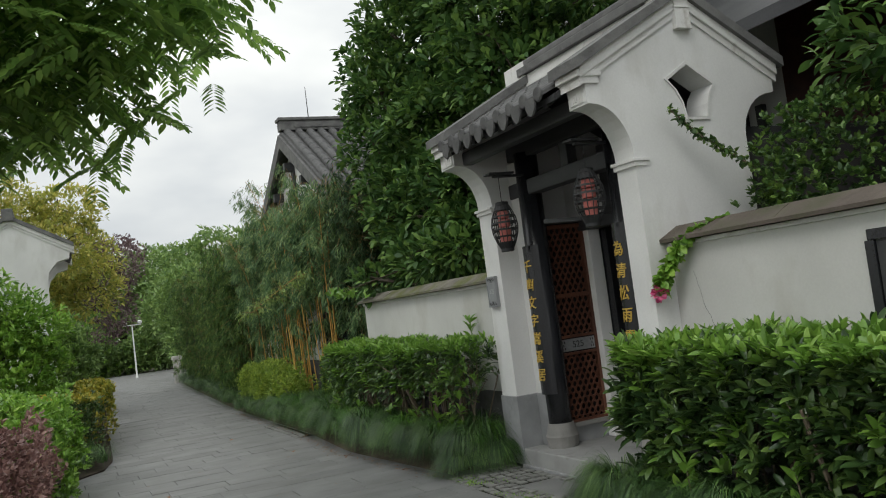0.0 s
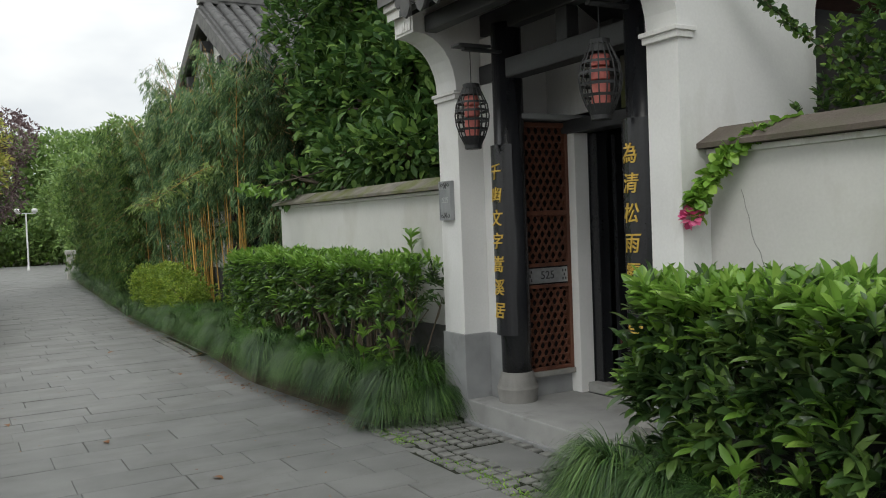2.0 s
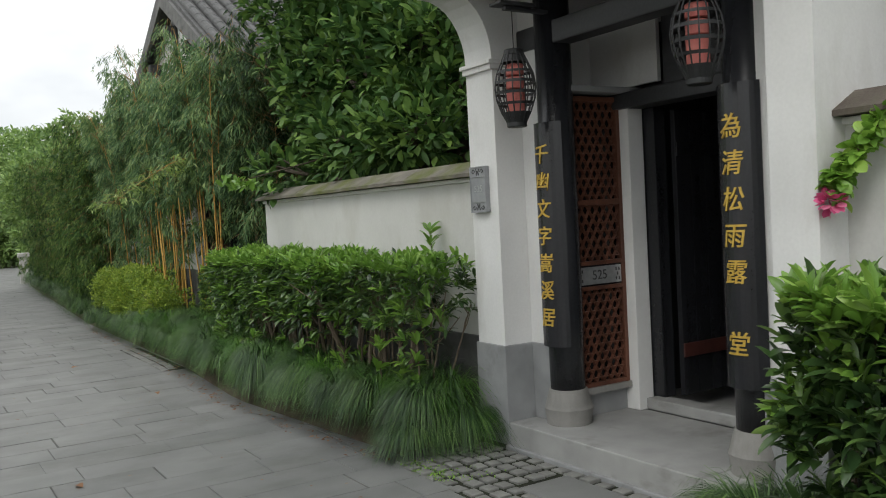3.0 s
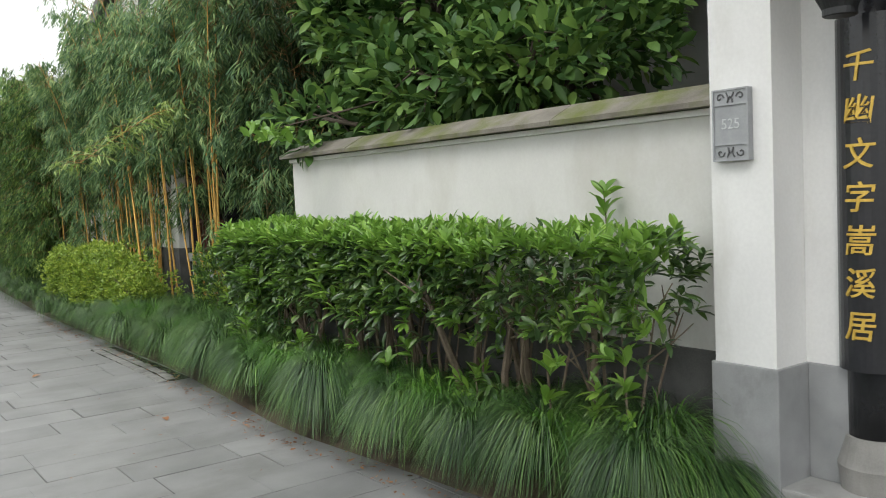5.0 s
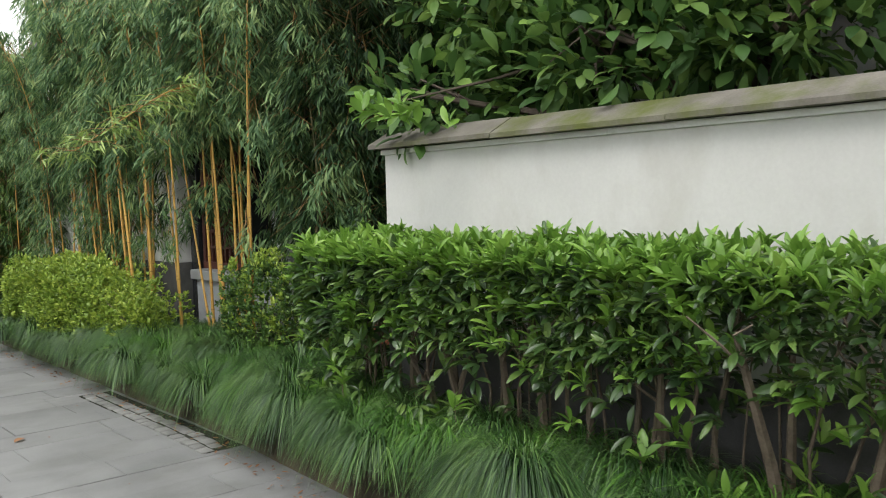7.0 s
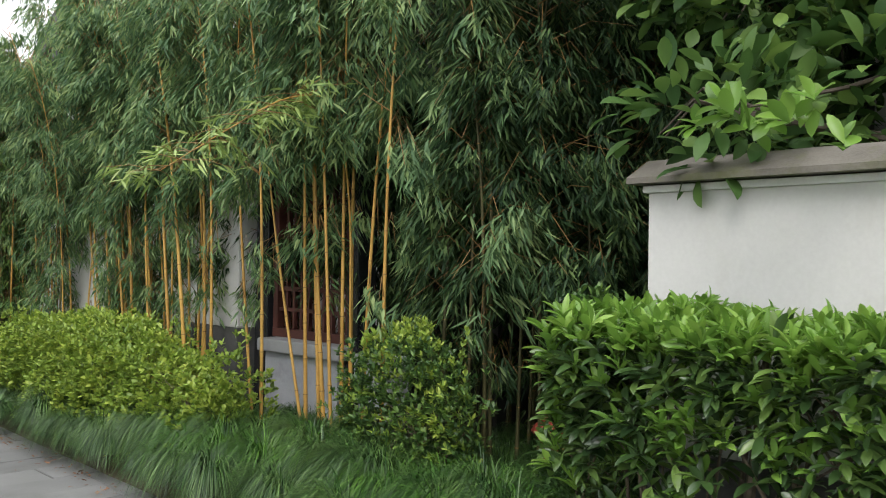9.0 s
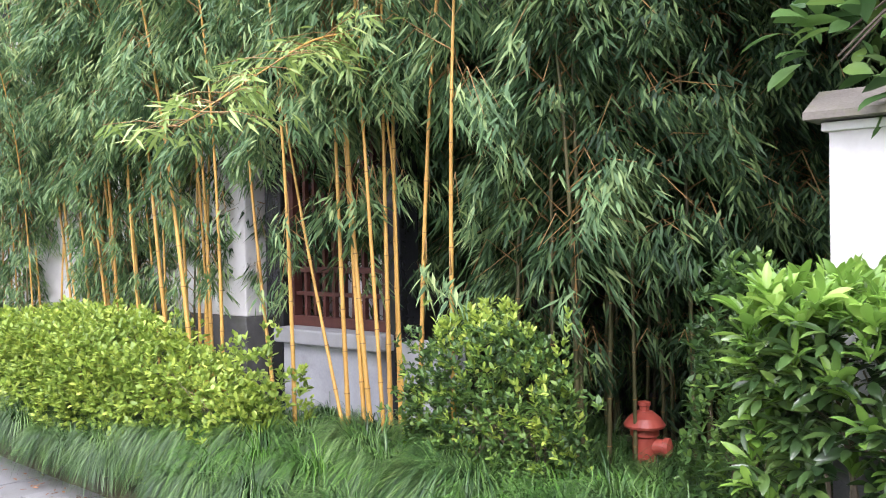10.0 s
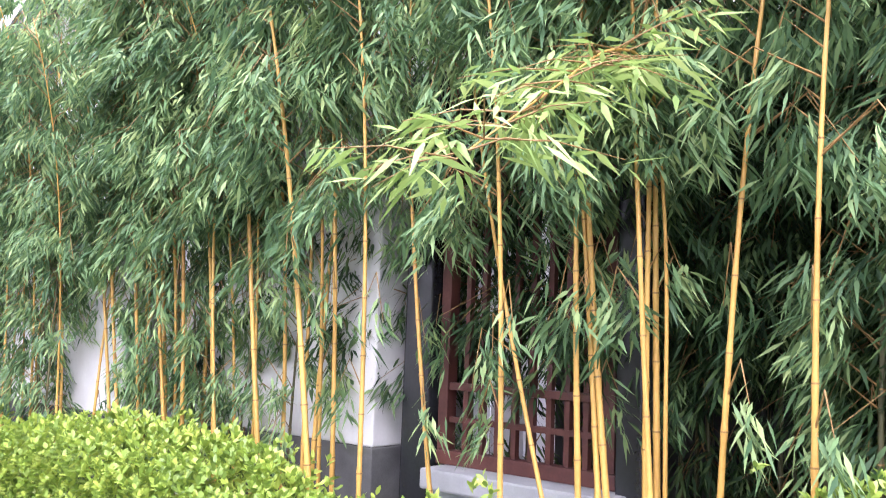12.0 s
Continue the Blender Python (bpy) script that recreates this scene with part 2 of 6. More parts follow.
L_GRASS = leafy("lilyturf_blade", (0.014, 0.044, 0.012), (0.052, 0.122, 0.030), (0.20, 0.33, 0.095), 0.38, 0.2, 0.5)
L_GRASSNEW = leafy("fresh_lilyturf_blade", (0.030, 0.095, 0.014), (0.075, 0.195, 0.026), (0.17, 0.34, 0.055), 0.42, 0.3, 0.4)
L_GOLDEN = leafy("golden_privet_leaf", (0.15, 0.24, 0.045), (0.29, 0.41, 0.065), (0.50, 0.58, 0.11), 0.42, 0.3)
L_NANDINA = leafy("nandina_leaf", (0.034, 0.078, 0.024), (0.082, 0.162, 0.040), (0.22, 0.35, 0.07), 0.42, 0.25)
L_RED = leafy("loropetalum_leaf", (0.20, 0.105, 0.095), (0.33, 0.19, 0.17), (0.46, 0.30, 0.25), 0.5, 0.2)
L_ORANGE = leafy("orange_privet_leaf", (0.14, 0.19, 0.03), (0.36, 0.34, 0.05), (0.56, 0.44, 0.07), 0.45, 0.3)
L_YELLOWTREE = leafy("yellowing_leaf", (0.27, 0.33, 0.08), (0.50, 0.51, 0.12), (0.72, 0.60, 0.18), 0.5, 0.35)
L_PURPLE = leafy("purple_plum_leaf", (0.13, 0.085, 0.10), (0.22, 0.15, 0.16), (0.32, 0.25, 0.22), 0.5, 0.25)
L_FAR = leafy("far_wood_leaf", (0.12, 0.205, 0.07), (0.215, 0.335, 0.10), (0.35, 0.48, 0.15), 0.5, 0.3)
L_PINK = leafy("pink_petal", (0.62, 0.09, 0.24), (0.78, 0.17, 0.36), (0.88, 0.36, 0.52), 0.5, 0.35)
L_DRY = leafy("fallen_leaf", (0.16, 0.07, 0.03), (0.26, 0.12, 0.05), (0.36, 0.20, 0.09), 0.6, 0.15)


# ---- building blocks ----
def mesh_object(name, bm, material, parent=None, label="", smooth=False):
    me = bpy.data.meshes.new(name)
    bm.normal_update()
    bm.to_mesh(me)
    bm.free()
    if smooth:
        me.polygons.foreach_set("use_smooth", np.ones(len(me.polygons), dtype=bool))
    me.materials.append(material)
    ob = new(name, me)
    if parent is not None:
        ob.parent = parent
    if label:
        ob["label"] = label
    return ob


def part(name, bm, material, parent, label="", smooth=False):
    return mesh_object(name, bm, material, parent, label, smooth)


def thing(name, label, category, at=(0, 0, 0), group="", kind=""):
    e = new(name)
    e.location = at
    e.empty_display_size = 0.1
    return tagged(e, label, category, group, kind)


def box(bm, x0, x1, y0, y1, z0, z1, bevel=0.0, turn=None):
    r = bmesh.ops.create_cube(bm, size=1.0)
    m = Matrix.Translation(((x0 + x1) / 2, (y0 + y1) / 2, (z0 + z1) / 2)) @ Matrix.Diagonal((x1 - x0, y1 - y0, z1 - z0, 1))
    bmesh.ops.transform(bm, matrix=(turn @ m if turn else m), verts=r["verts"])
    if bevel:
        edges = list({e for v in r["verts"] for e in v.link_edges})
        bmesh.ops.bevel(bm, geom=edges, offset=bevel, segments=2, affect="EDGES", profile=0.6)
    return bm


def boxed(*a, **k):
    return box(bmesh.new(), *a, **k)


def prism(bm, outline, y0, y1, holes=()):
    """Extrudes an outline of (x, z) from y0 to y1."""
    a = [bm.verts.new((x, y0, z)) for x, z in outline]
    b = [bm.verts.new((x, y1, z)) for x, z in outline]
    n = len(a)
    bm.faces.new(a)
    bm.faces.new(b[::-1])
    for i in range(n):
        bm.faces.new((a[i], b[i], b[(i + 1) % n], a[(i + 1) % n]))
    bmesh.ops.recalc_face_normals(bm, faces=bm.faces[:])
    return bm


def prism_y(bm, outline, x0, x1):
    """Extrudes an outline of (y, z) from x0 to x1."""
    a = [bm.verts.new((x0, y, z)) for y, z in outline]
    b = [bm.verts.new((x1, y, z)) for y, z in outline]
    n = len(a)
    bm.faces.new(a)
    bm.faces.new(b[::-1])
    for i in range(n):
        bm.faces.new((a[i], b[i], b[(i + 1) % n], a[(i + 1) % n]))
    bmesh.ops.recalc_face_normals(bm, faces=bm.faces[:])
    return bm


def lathe(bm, profile, cx, cy, seg=24):
    """Turns a profile of (radius, z) round an upright axis."""
    rings = []
    for r, z in profile:
        rings.append([bm.verts.new((cx + r * math.cos(2 * math.pi * i / seg), cy + r * math.sin(2 * math.pi * i / seg), z)) for i in range(seg)])
    for a, b in zip(rings, rings[1:]):
        for i in range(seg):
            bm.faces.new((a[i], a[(i + 1) % seg], b[(i + 1) % seg], b[i]))
    bm.faces.new(rings[0][::-1])
    bm.faces.new(rings[-1])
    return bm


def tube(bm, points, radii, seg=7):
    rings = []
    for i, p in enumerate(points):
        p = Vector(p)
        d = (Vector(points[min(i + 1, len(points) - 1)]) - Vector(points[max(i - 1, 0)])).normalized()
        u = d.cross(Vector((0.31, 0.95, 0.05))).normalized()
        v = d.cross(u)
        rings.append([bm.verts.new(p + radii[i] * (math.cos(2 * math.pi * k / seg) * u + math.sin(2 * math.pi * k / seg) * v)) for k in range(seg)])
    for a, b in zip(rings, rings[1:]):
        for k in range(seg):
            bm.faces.new((a[k], b[k], b[(k + 1) % seg], a[(k + 1) % seg]))
    bm.faces.new(rings[0])
    bm.faces.new(rings[-1][::-1])
    return bm


# leaf shapes: along, across, up (in shares of length, width, length), and their faces
BROAD = (np.array([(0, 0, 0), (.16, .22, .05), (.16, 0, .02), (.16, -.22, .05), (.40, .46, .09), (.40, 0, .03), (.40, -.46, .09), (.66, .48, .07), (.66, 0, .01), (.66, -.48, .07), (.88, .26, .0), (.88, 0, -.04), (.88, -.26, .0), (1, 0, -.09)]),
         [(0, 2, 1), (0, 3, 2), (1, 2, 5, 4), (2, 3, 6, 5), (4, 5, 8, 7), (5, 6, 9, 8), (7, 8, 11, 10), (8, 9, 12, 11), (10, 11, 13), (11, 12, 13)])
SIMPLE = (np.array([(0, 0, 0), (.28, .42, .05), (.28, -.42, .05), (.68, .40, .03), (.68, -.40, .03), (1, 0, -.06), (.5, 0, 0)]), [(0, 6, 1), (1, 6, 3), (3, 6, 5), (0, 2, 6), (2, 4, 6), (4, 5, 6)])
BLADE = (np.array([(0, 0, 0), (.35, .5, .02), (.35, -.5, .02), (1, 0, -.05)]), [(0, 2, 1), (1, 2, 3)])


def leaf_mesh(name, pos, way, length, width, shape, rng, roll=0.5):
    """One mesh of many leaves: at pos, pointing along way, turned at random about it."""
    n = len(pos)
    way = way / np.linalg.norm(way, axis=1, keepdims=True)
    up = np.tile([0.0, 0.0, 1.0], (n, 1)) + rng.normal(0, roll, (n, 3))
    side = np.cross(up, way)
    side /= np.linalg.norm(side, axis=1, keepdims=True) + 1e-9
    top = np.cross(way, side)
    v, faces = shape
    co = (pos[:, None, :] + v[None, :, 0:1] * (length[:, None, None] * way[:, None, :]) + v[None, :, 1:2] * (width[:, None, None] * side[:, None, :])
          + v[None, :, 2:3] * (length[:, None, None] * top[:, None, :])).reshape(-1, 3)
    loops = np.concatenate([np.array(f) for f in faces])
    sizes = np.array([len(f) for f in faces])
    all_loops = (loops[None, :] + np.arange(n)[:, None] * len(v)).ravel()
    all_sizes = np.tile(sizes, n)
    starts = np.concatenate([[0], np.cumsum(all_sizes)[:-1]])
    me = bpy.data.meshes.new(name)
    me.vertices.add(len(co))
    me.vertices.foreach_set("co", co.astype(np.float32).ravel())
    me.loops.add(len(all_loops))
    me.loops.foreach_set("vertex_index", all_loops.astype(np.int32))
    me.polygons.add(len(all_sizes))
    me.polygons.foreach_set("loop_start", starts.astype(np.int32))
    me.polygons.foreach_set("use_smooth", np.ones(len(all_sizes), dtype=bool))
    me.update(calc_edges=True)
    me.validate()
    return me


def leaves(name, pos, way, length, width, shape, material, parent, rng, label="", roll=0.5, kind="stuff"):
    me = leaf_mesh(name, np.asarray(pos, float), np.asarray(way, float), np.asarray(length, float), np.asarray(width, float), shape, rng, roll)
    me.materials.append(material)
    ob = new(name, me)
    ob.parent = parent
    return tagged(ob, label, kind=kind)


def whorls(centres, axes, count, rng, spread=1.0):
    """Leaves set round shoot tips: their roots and directions."""
    k = len(centres)
    a = axes / np.linalg.norm(axes, axis=1, keepdims=True)
    ref = np.where(np.abs(a[:, 2:3]) < 0.9, np.array([[0, 0, 1.0]]), np.array([[1.0, 0, 0]]))
    u = np.cross(a, ref)
    u /= np.linalg.norm(u, axis=1, keepdims=True)
    w = np.cross(a, u)
    th = rng.uniform(0, 2 * np.pi, (k, 1)) + np.arange(count)[None, :] * 2.4
    open_ = spread * rng.uniform(0.6, 1.35, (k, count))
    way = a[:, None, :] + open_[..., None] * (np.cos(th)[..., None] * u[:, None, :] + np.sin(th)[..., None] * w[:, None, :])
    pos = centres[:, None, :] - a[:, None, :] * rng.uniform(0, 0.05, (k, count))[..., None]
    return pos.reshape(-1, 3), way.reshape(-1, 3)


# ---- ground, path and beds ----
def right_edge(y):
    return float(np.interp(y, (-8, 5, 7.3, 10, 12.4, 18, 31, 42), (3.15, 3.15, 3.18, 2.95, 3.12, 3.16, 3.85, 4.8)))


def left_edge(y):
    return float(np.interp(y, (-8, 11.6, 12.3, 13.2, 38, 46), (-0.12, -0.12, 0.45, 0.62, 1.55, 1.9)))


tagged(mesh_object("ground", boxed(-400, 400, -300, 500, -0.3, -0.06), M_SOIL), "dark soil and grass ground reaching the horizon", "ground", kind="structure")
road = tagged(mesh_object("road", boxed(-3.0, 6.0, -8, 46, -0.059, -0.005), M_JOINT), "grey stone-slab lane with fine dark joints", "path", kind="structure")
tagged(mesh_object("road_cross", boxed(-30, 40, 46, 51, -0.059, -0.004), M_SLAB), "pale grey lane crossing at the far end", "path", kind="structure")


def bed_strip(name, label, near, far, y0, y1, top):
    """A planting bed between two edges that run along y."""
    bm = bmesh.new()
    ny, nx = int((y1 - y0) / 0.4) + 1, 7
    rows = []
    for i in range(ny + 1):
        y = y0 + (y1 - y0) * i / ny
        a, b = near(y), far(y)
        row = [bm.verts.new((a, y, -0.05))]
        for k in range(nx):
            u = k / (nx - 1)
            x = a + (b - a) * u
            row.append(bm.verts.new((x, y, 0.02 + top * min(1, u * 3) + 0.03 * noise.noise((x * 3, y * 3, 0.5)))))
        rows.append(row)
    for r, s in zip(rows, rows[1:]):
        for k in range(len(r) - 1):
            bm.faces.new((r[k], r[k + 1], s[k + 1], s[k]))
    bmesh.ops.recalc_face_normals(bm, faces=bm.faces[:])
    for f in bm.faces:
        if f.normal.z < 0:
            f.normal_flip()
    return tagged(mesh_object(name, bm, M_SOIL, smooth=True), label, "planting bed", kind="structure")


bed_strip("ground_bed_1", "dark soil bed under hedge and bamboo", lambda y: right_edge(y) + 0.11, lambda y: 9.0, 7.46, 40, 0.08)
bed_strip("ground_bed_2", "dark soil bed under the broad-leaved hedge", lambda y: right_edge(y) + 0.11, lambda y: 4.2, -6, 4.93, 0.06)
bed_strip("ground_bed_3", "dark soil bed beside the lane", lambda y: left_edge(y) - 0.02, lambda y: -9.0, -6, 45, 0.05)

# ---- gatehouse ----
FRONT, BACK, GY0, GY1, GY2, GY3 = 3.87, 4.95, 4.93, 5.16, 7.15, 7.44
STEP_Z = 0.17
gate = thing("gatehouse", "white plastered gatehouse with dark tiled roof and black columns", "gatehouse", (4.4, 6.18, 0))
gate_inv = Matrix.Translation((-4.4, -6.18, 0))


def gpart(name, bm, material, label="", smooth=False, parent=None):
    ob = part(name, bm, material, parent or gate, label, smooth)
    if parent is None:
        ob.matrix_parent_inverse = gate_inv
    return ob


def gable_outline():
    pts = [(FRONT, STEP_Z - 0.04), (FRONT, 2.43)]
    for k in range(9):
        a = k / 8 * math.pi / 2
        pts.append((FRONT - 0.31 * (1 - math.cos(a)), 2.46 + 0.40 * math.sin(a)))
    pts += [(3.53, 2.86), (3.53, 3.06), (3.50, 3.09), (4.46, 3.62), (5.30, 3.10), (5.30, 2.93)]
    for k in range(9):
        a = (8 - k) / 8 * math.pi / 2
        pts.append((BACK + 0.33 * (1 - math.cos(a)), 2.58 + 0.34 * math.sin(a)))
    pts += [(BACK, 2.55), (BACK, STEP_Z - 0.04)]
    return pts


HOLE = [(4.45, 3.14), (4.26, 3.02), (4.33, 2.95), (4.38, 2.85), (4.40, 2.74), (4.59, 2.74), (4.60, 2.84), (4.63, 2.92), (4.68, 2.99)]


def gable_with_hole(y0, y1):
    """The gable in two halves that meet over and under the opening."""
    o = gable_outline()
    apex = o.index((4.46, 3.62))
    mid_b, mid_t = (4.46, STEP_Z - 0.04), (4.46, 3.135)
    left = o[:apex + 1] + [mid_t] + HOLE[1:5] + [(4.46, 2.74), mid_b]
    right = [mid_b, (4.46, 2.74)] + HOLE[5:] + [mid_t] + o[apex:]
    return prism(prism(bmesh.new(), left, y0, y1), right, y0, y1)


gpart("gable_wall", gable_with_hole(GY0, GY1), M_PLASTER, "white plaster gable wall with a vase-shaped opening")
gpart("gable_wall", prism(bmesh.new(), gable_outline(), GY2, GY3), M_PLASTER, "white plaster gable wall")
bm = bmesh.new()
hole_rim = [(4.455 + (x - 4.455) * 1.14, 2.93 + (z - 2.93) * 1.12) for x, z in HOLE]
for i in range(len(HOLE)):
    j = (i + 1) % len(HOLE)
    quad = [HOLE[i], HOLE[j], hole_rim[j], hole_rim[i]]
    prism(bm, quad, GY0 - 0.012, GY0 - 0.001)
gpart("opening_rim", bm, M_PLASTER_TRIM)


def slope_strip(lo, hi, below, above, y0, y1):
    """A strip along a roof slope from lo to hi (x, z), between two heights over it."""
    (xa, za), (xb, zb) = lo, hi
    return prism(bmesh.new(), [(xa, za + below), (xb, zb + below), (xb, zb + above), (xa, za + above)], y0, y1)


for y0, y1 in ((GY0, GY1), (GY2, GY3)):
    for lo, hi in (((3.48, 3.085), (4.46, 3.63)), ((5.33, 3.10), (4.46, 3.63))):
        gpart("verge_band", slope_strip(lo, hi, -0.10, -0.045, y0 - 0.016, y1 + 0.016), M_PLASTER_TRIM)
        gpart("verge_band", slope_strip(lo, hi, -0.043, 0.035, y0 - 0.036, y1 + 0.036), M_PLASTER_TRIM)
        dx = 0.05 if lo[0] > 4.46 else -0.05
        gpart("coping", slope_strip((lo[0] + dx, lo[1] - 0.027), hi, 0.037, 0.115, y0 - 0.07, y1 + 0.07), M_RIDGE, "weathered grey coping")
    bm = boxed(3.455, 3.66, y0 - 0.03, y1 + 0.03, 3.05, 3.10, 0.006)
    box(bm, 3.49, 3.64, y0 - 0.018, y1 + 0.018, 3.0, 3.052, 0.006)
    gpart("corbel_course", bm, M_PLASTER_TRIM, "stained stepped corbel courses")
    bm = boxed(3.522, 3.532, y0 + 0.03, y1 - 0.03, 2.88, 2.99, 0.003)
    for k in range(3):
        box(bm, 3.516, 3.523, y0 + 0.07 + 0.04 * k, y0 + 0.09 + 0.04 * k, 2.88 + 0.02 * (k % 2), 2.93 + 0.02 * (k % 2), 0.002)
    gpart("corbel_panel", bm, M_PLASTER_TRIM, "carved white corbel panel")
    bm = boxed(FRONT - 0.022, FRONT + 0.10, y0 - 0.012, y1 + 0.012, 2.395, 2.43, 0.004)
    box(bm, FRONT - 0.036, FRONT + 0.115, y0 - 0.022, y1 + 0.022, 2.43, 2.455, 0.004)
    gpart("impost_band", bm, M_PLASTER_TRIM)
    bm = boxed(4.39, 4.53, y0 - 0.045, y1 + 0.045, 3.42, 3.86, 0.004)
    box(bm, 4.385, 4.535, y0 - 0.052, y1 + 0.052, 3.405, 3.42, 0.002)
    box(bm, 4.385, 4.535, y0 - 0.052, y1 + 0.052, 3.565, 3.578, 0.002)
    gpart("ridge_post", bm, M_PLASTER_TRIM, "white ridge-end post with two grooves")
    ya, yb = y0 - 0.014, y1 + 0.014
    bm = boxed(FRONT - 0.014, FRONT + 0.30, ya, yb, 0.02, 0.655, 0.006)
    gpart("plinth_stone", bm, M_CONCRETE, "grey granite plinth slab")
    gpart("plinth_stone", boxed(FRONT + 0.303, BACK + 0.01, ya, yb, 0.02, 0.655, 0.006), M_CONCRETE, "grey granite plinth slab")

# roof between the gables
RY0, RY1 = GY1 + 0.037, GY2 - 0.037
gpart("roof_deck", slope_strip((3.42, 3.0), (4.46, 3.56), -0.05, -0.005, RY0 - 0.03, RY1 + 0.03), M_BEAM, "dark boarded underside")
gpart("roof_deck", slope_strip((5.33, 3.05), (4.46, 3.56), -0.05, -0.005, RY0 - 0.03, RY1 + 0.03), M_BEAM, "dark boarded underside")
bm = boxed(4.41, 4.51, RY0, RY1, 3.5, 3.72, 0.004)
box(bm, 4.395, 4.525, RY0, RY1, 3.60, 3.63, 0.004)
gpart("ridge_band", bm, M_PLASTER_TRIM, "white ridge band")
bm = boxed(4.37, 4.55, RY0 - 0.1, RY1 + 0.1, 3.722, 3.80, 0.01)
box(bm, 4.40, 4.52, RY0 - 0.1, RY1 + 0.1, 3.80, 3.87, 0.02)
gpart("ridge_cap", bm, M_RIDGE, "dark grey ridge of stacked tiles")


def tile_row(bm, x0, z0, x1, z1, y, radius, pieces):
    """A row of half-round cover tiles down a slope."""
    seg = 6
    for p in range(pieces):
        u0, u1 = p / pieces, (p + 1) / pieces + 0.02
        ends = []
        for u, lift in ((u0, 0.0), (u1, 0.012)):
            x, z = x0 + (x1 - x0) * u, z0 + (z1 - z0) * u
            ends.append([bm.verts.new((x, y - radius * math.cos(math.pi * k / seg), z + radius * math.sin(math.pi * k / seg) + lift)) for k in range(seg + 1)])
        for k in range(seg):
            bm.faces.new((ends[0][k], ends[1][k], ends[1][k + 1], ends[0][k + 1]))
        bm.faces.new(ends[1][::-1])
        bm.faces.new(ends[0])
    return bm


ROWS_T = 9
for k in range(ROWS_T):
    y = RY0 + 0.09 + (RY1 - RY0 - 0.18) * k / (ROWS_T - 1)
    gpart("tile_course", tile_row(bmesh.new(), 4.40, 3.55, 3.37, 3.0, y, 0.052, 7), M_TILE)
    gpart("tile_course", tile_row(bmesh.new(), 4.52, 3.55, 5.35, 3.05, y, 0.052, 6), M_TILE)
    # drip tile hanging at the eave, a pointed tongue, and the round end tile
    bm = bmesh.new()
    yc = y + 0.5 * (RY1 - RY0 - 0.18) / (ROWS_T - 1)
    if k < ROWS_T - 1:
        tongue = [(yc - 0.07, 3.02), (yc - 0.066, 2.95), (yc - 0.035, 2.905), (yc, 2.885), (yc + 0.035, 2.905), (yc + 0.066, 2.95), (yc + 0.07, 3.02)]
        prism_y(bm, tongue, 3.345, 3.362)
        gpart("drip_tile", bm, M_TILE, "pointed grey drip tile")
        gpart("pan_tile", slope_strip((3.36, 2.995), (4.40, 3.55), 0.0, 0.014, yc - 0.062, yc + 0.062), M_TILE)
        bm = bmesh.new()
    lathe(bm, [(0.03, 0.0), (0.056, 0.003), (0.058, 0.014), (0.05, 0.022)], 0, 0, 14)
    bmesh.ops.transform(bm, matrix=Matrix.Translation((3.372, y, 3.03)) @ Matrix.Rotation(radians(-90), 4, "Y"), verts=bm.verts[:])
    gpart("eave_disc", bm, M_TILE)

# timber frame
COLX, COLYS = 4.14, (5.47, 6.88)
for cy in COLYS:
    col = gpart("column", lathe(bmesh.new(), [(0.108, 0.38), (0.112, 0.9), (0.11, 2.9)], COLX, cy, 28), M_BLACKWOOD, "round black lacquered column", smooth=True)
    b = part("column_base", lathe(bmesh.new(), [(0.140, STEP_Z), (0.145, 0.22), (0.152, 0.27), (0.144, 0.29), (0.118, 0.385), (0.10, 0.39)], COLX, cy, 28), M_COLBASE, col, "grey drum stone base")
bm = boxed(COLX - 0.07, COLX + 0.07, GY1, GY2, 2.50, 2.64, 0.012)
gpart("beam", bm, M_BEAM, "dark timber cross beam")
gpart("beam", boxed(COLX - 0.05, COLX + 0.05, GY1, GY2, 2.86, 3.02, 0.012), M_BEAM, "dark timber cross beam")
gpart("eave_beam", boxed(3.62, 3.72, GY1, GY2, 2.86, 2.98, 0.012), M_BEAM)
for cy in (5.48, 6.83):
    gpart("lantern_arm", boxed(3.74, COLX - 0.075, cy - 0.022, cy + 0.018, 2.676, 2.699, 0.006), M_BEAM)
    gpart("arm_plate", boxed(3.68, 3.94, cy - 0.06, cy + 0.06, 2.70, 2.72, 0.006), M_BEAM)
for k in range(8):
    y = GY1 + 0.15 + 0.24 * k
    gpart("rafter", slope_strip((3.44, 2.93), (4.42, 3.46), 0.0, 0.06, y, y + 0.05), M_BEAM)
for k, cy in enumerate((5.47, 6.17, 6.88)):
    gpart("strut", boxed(COLX - 0.05, COLX + 0.05, cy - 0.06, cy + 0.06, 2.64, 2.86, 0.01), M_BEAM)
# white return walls that face the lane behind each column
for ya, yb in ((6.86, GY2 - 0.001), (GY1 + 0.001, 5.49)):
    gpart("return_wall", boxed(FRONT + 0.215, 4.195, ya, yb, 0.655, 2.84), M_PLASTER, "white plaster return wall")
    gpart("plinth_stone", boxed(FRONT + 0.203, 4.194, ya + 0.004 if ya > 6 else ya + 0.014, yb - 0.014 if ya > 6 else yb, STEP_Z, 0.654, 0.004), M_CONCRETE, "grey granite plinth slab")
# lintel board and white infill over the doorway
gpart("lintel", boxed(4.62, 4.80, GY1, GY2, 2.12, 2.22, 0.01), M_BEAM, "dark lintel over the doorway")
bm = boxed(4.16, 4.80, 6.78, 6.98, 2.215, 2.255, 0.006)
gpart("door_head", bm, M_CONCRETE, "grey board over the lattice leaf")
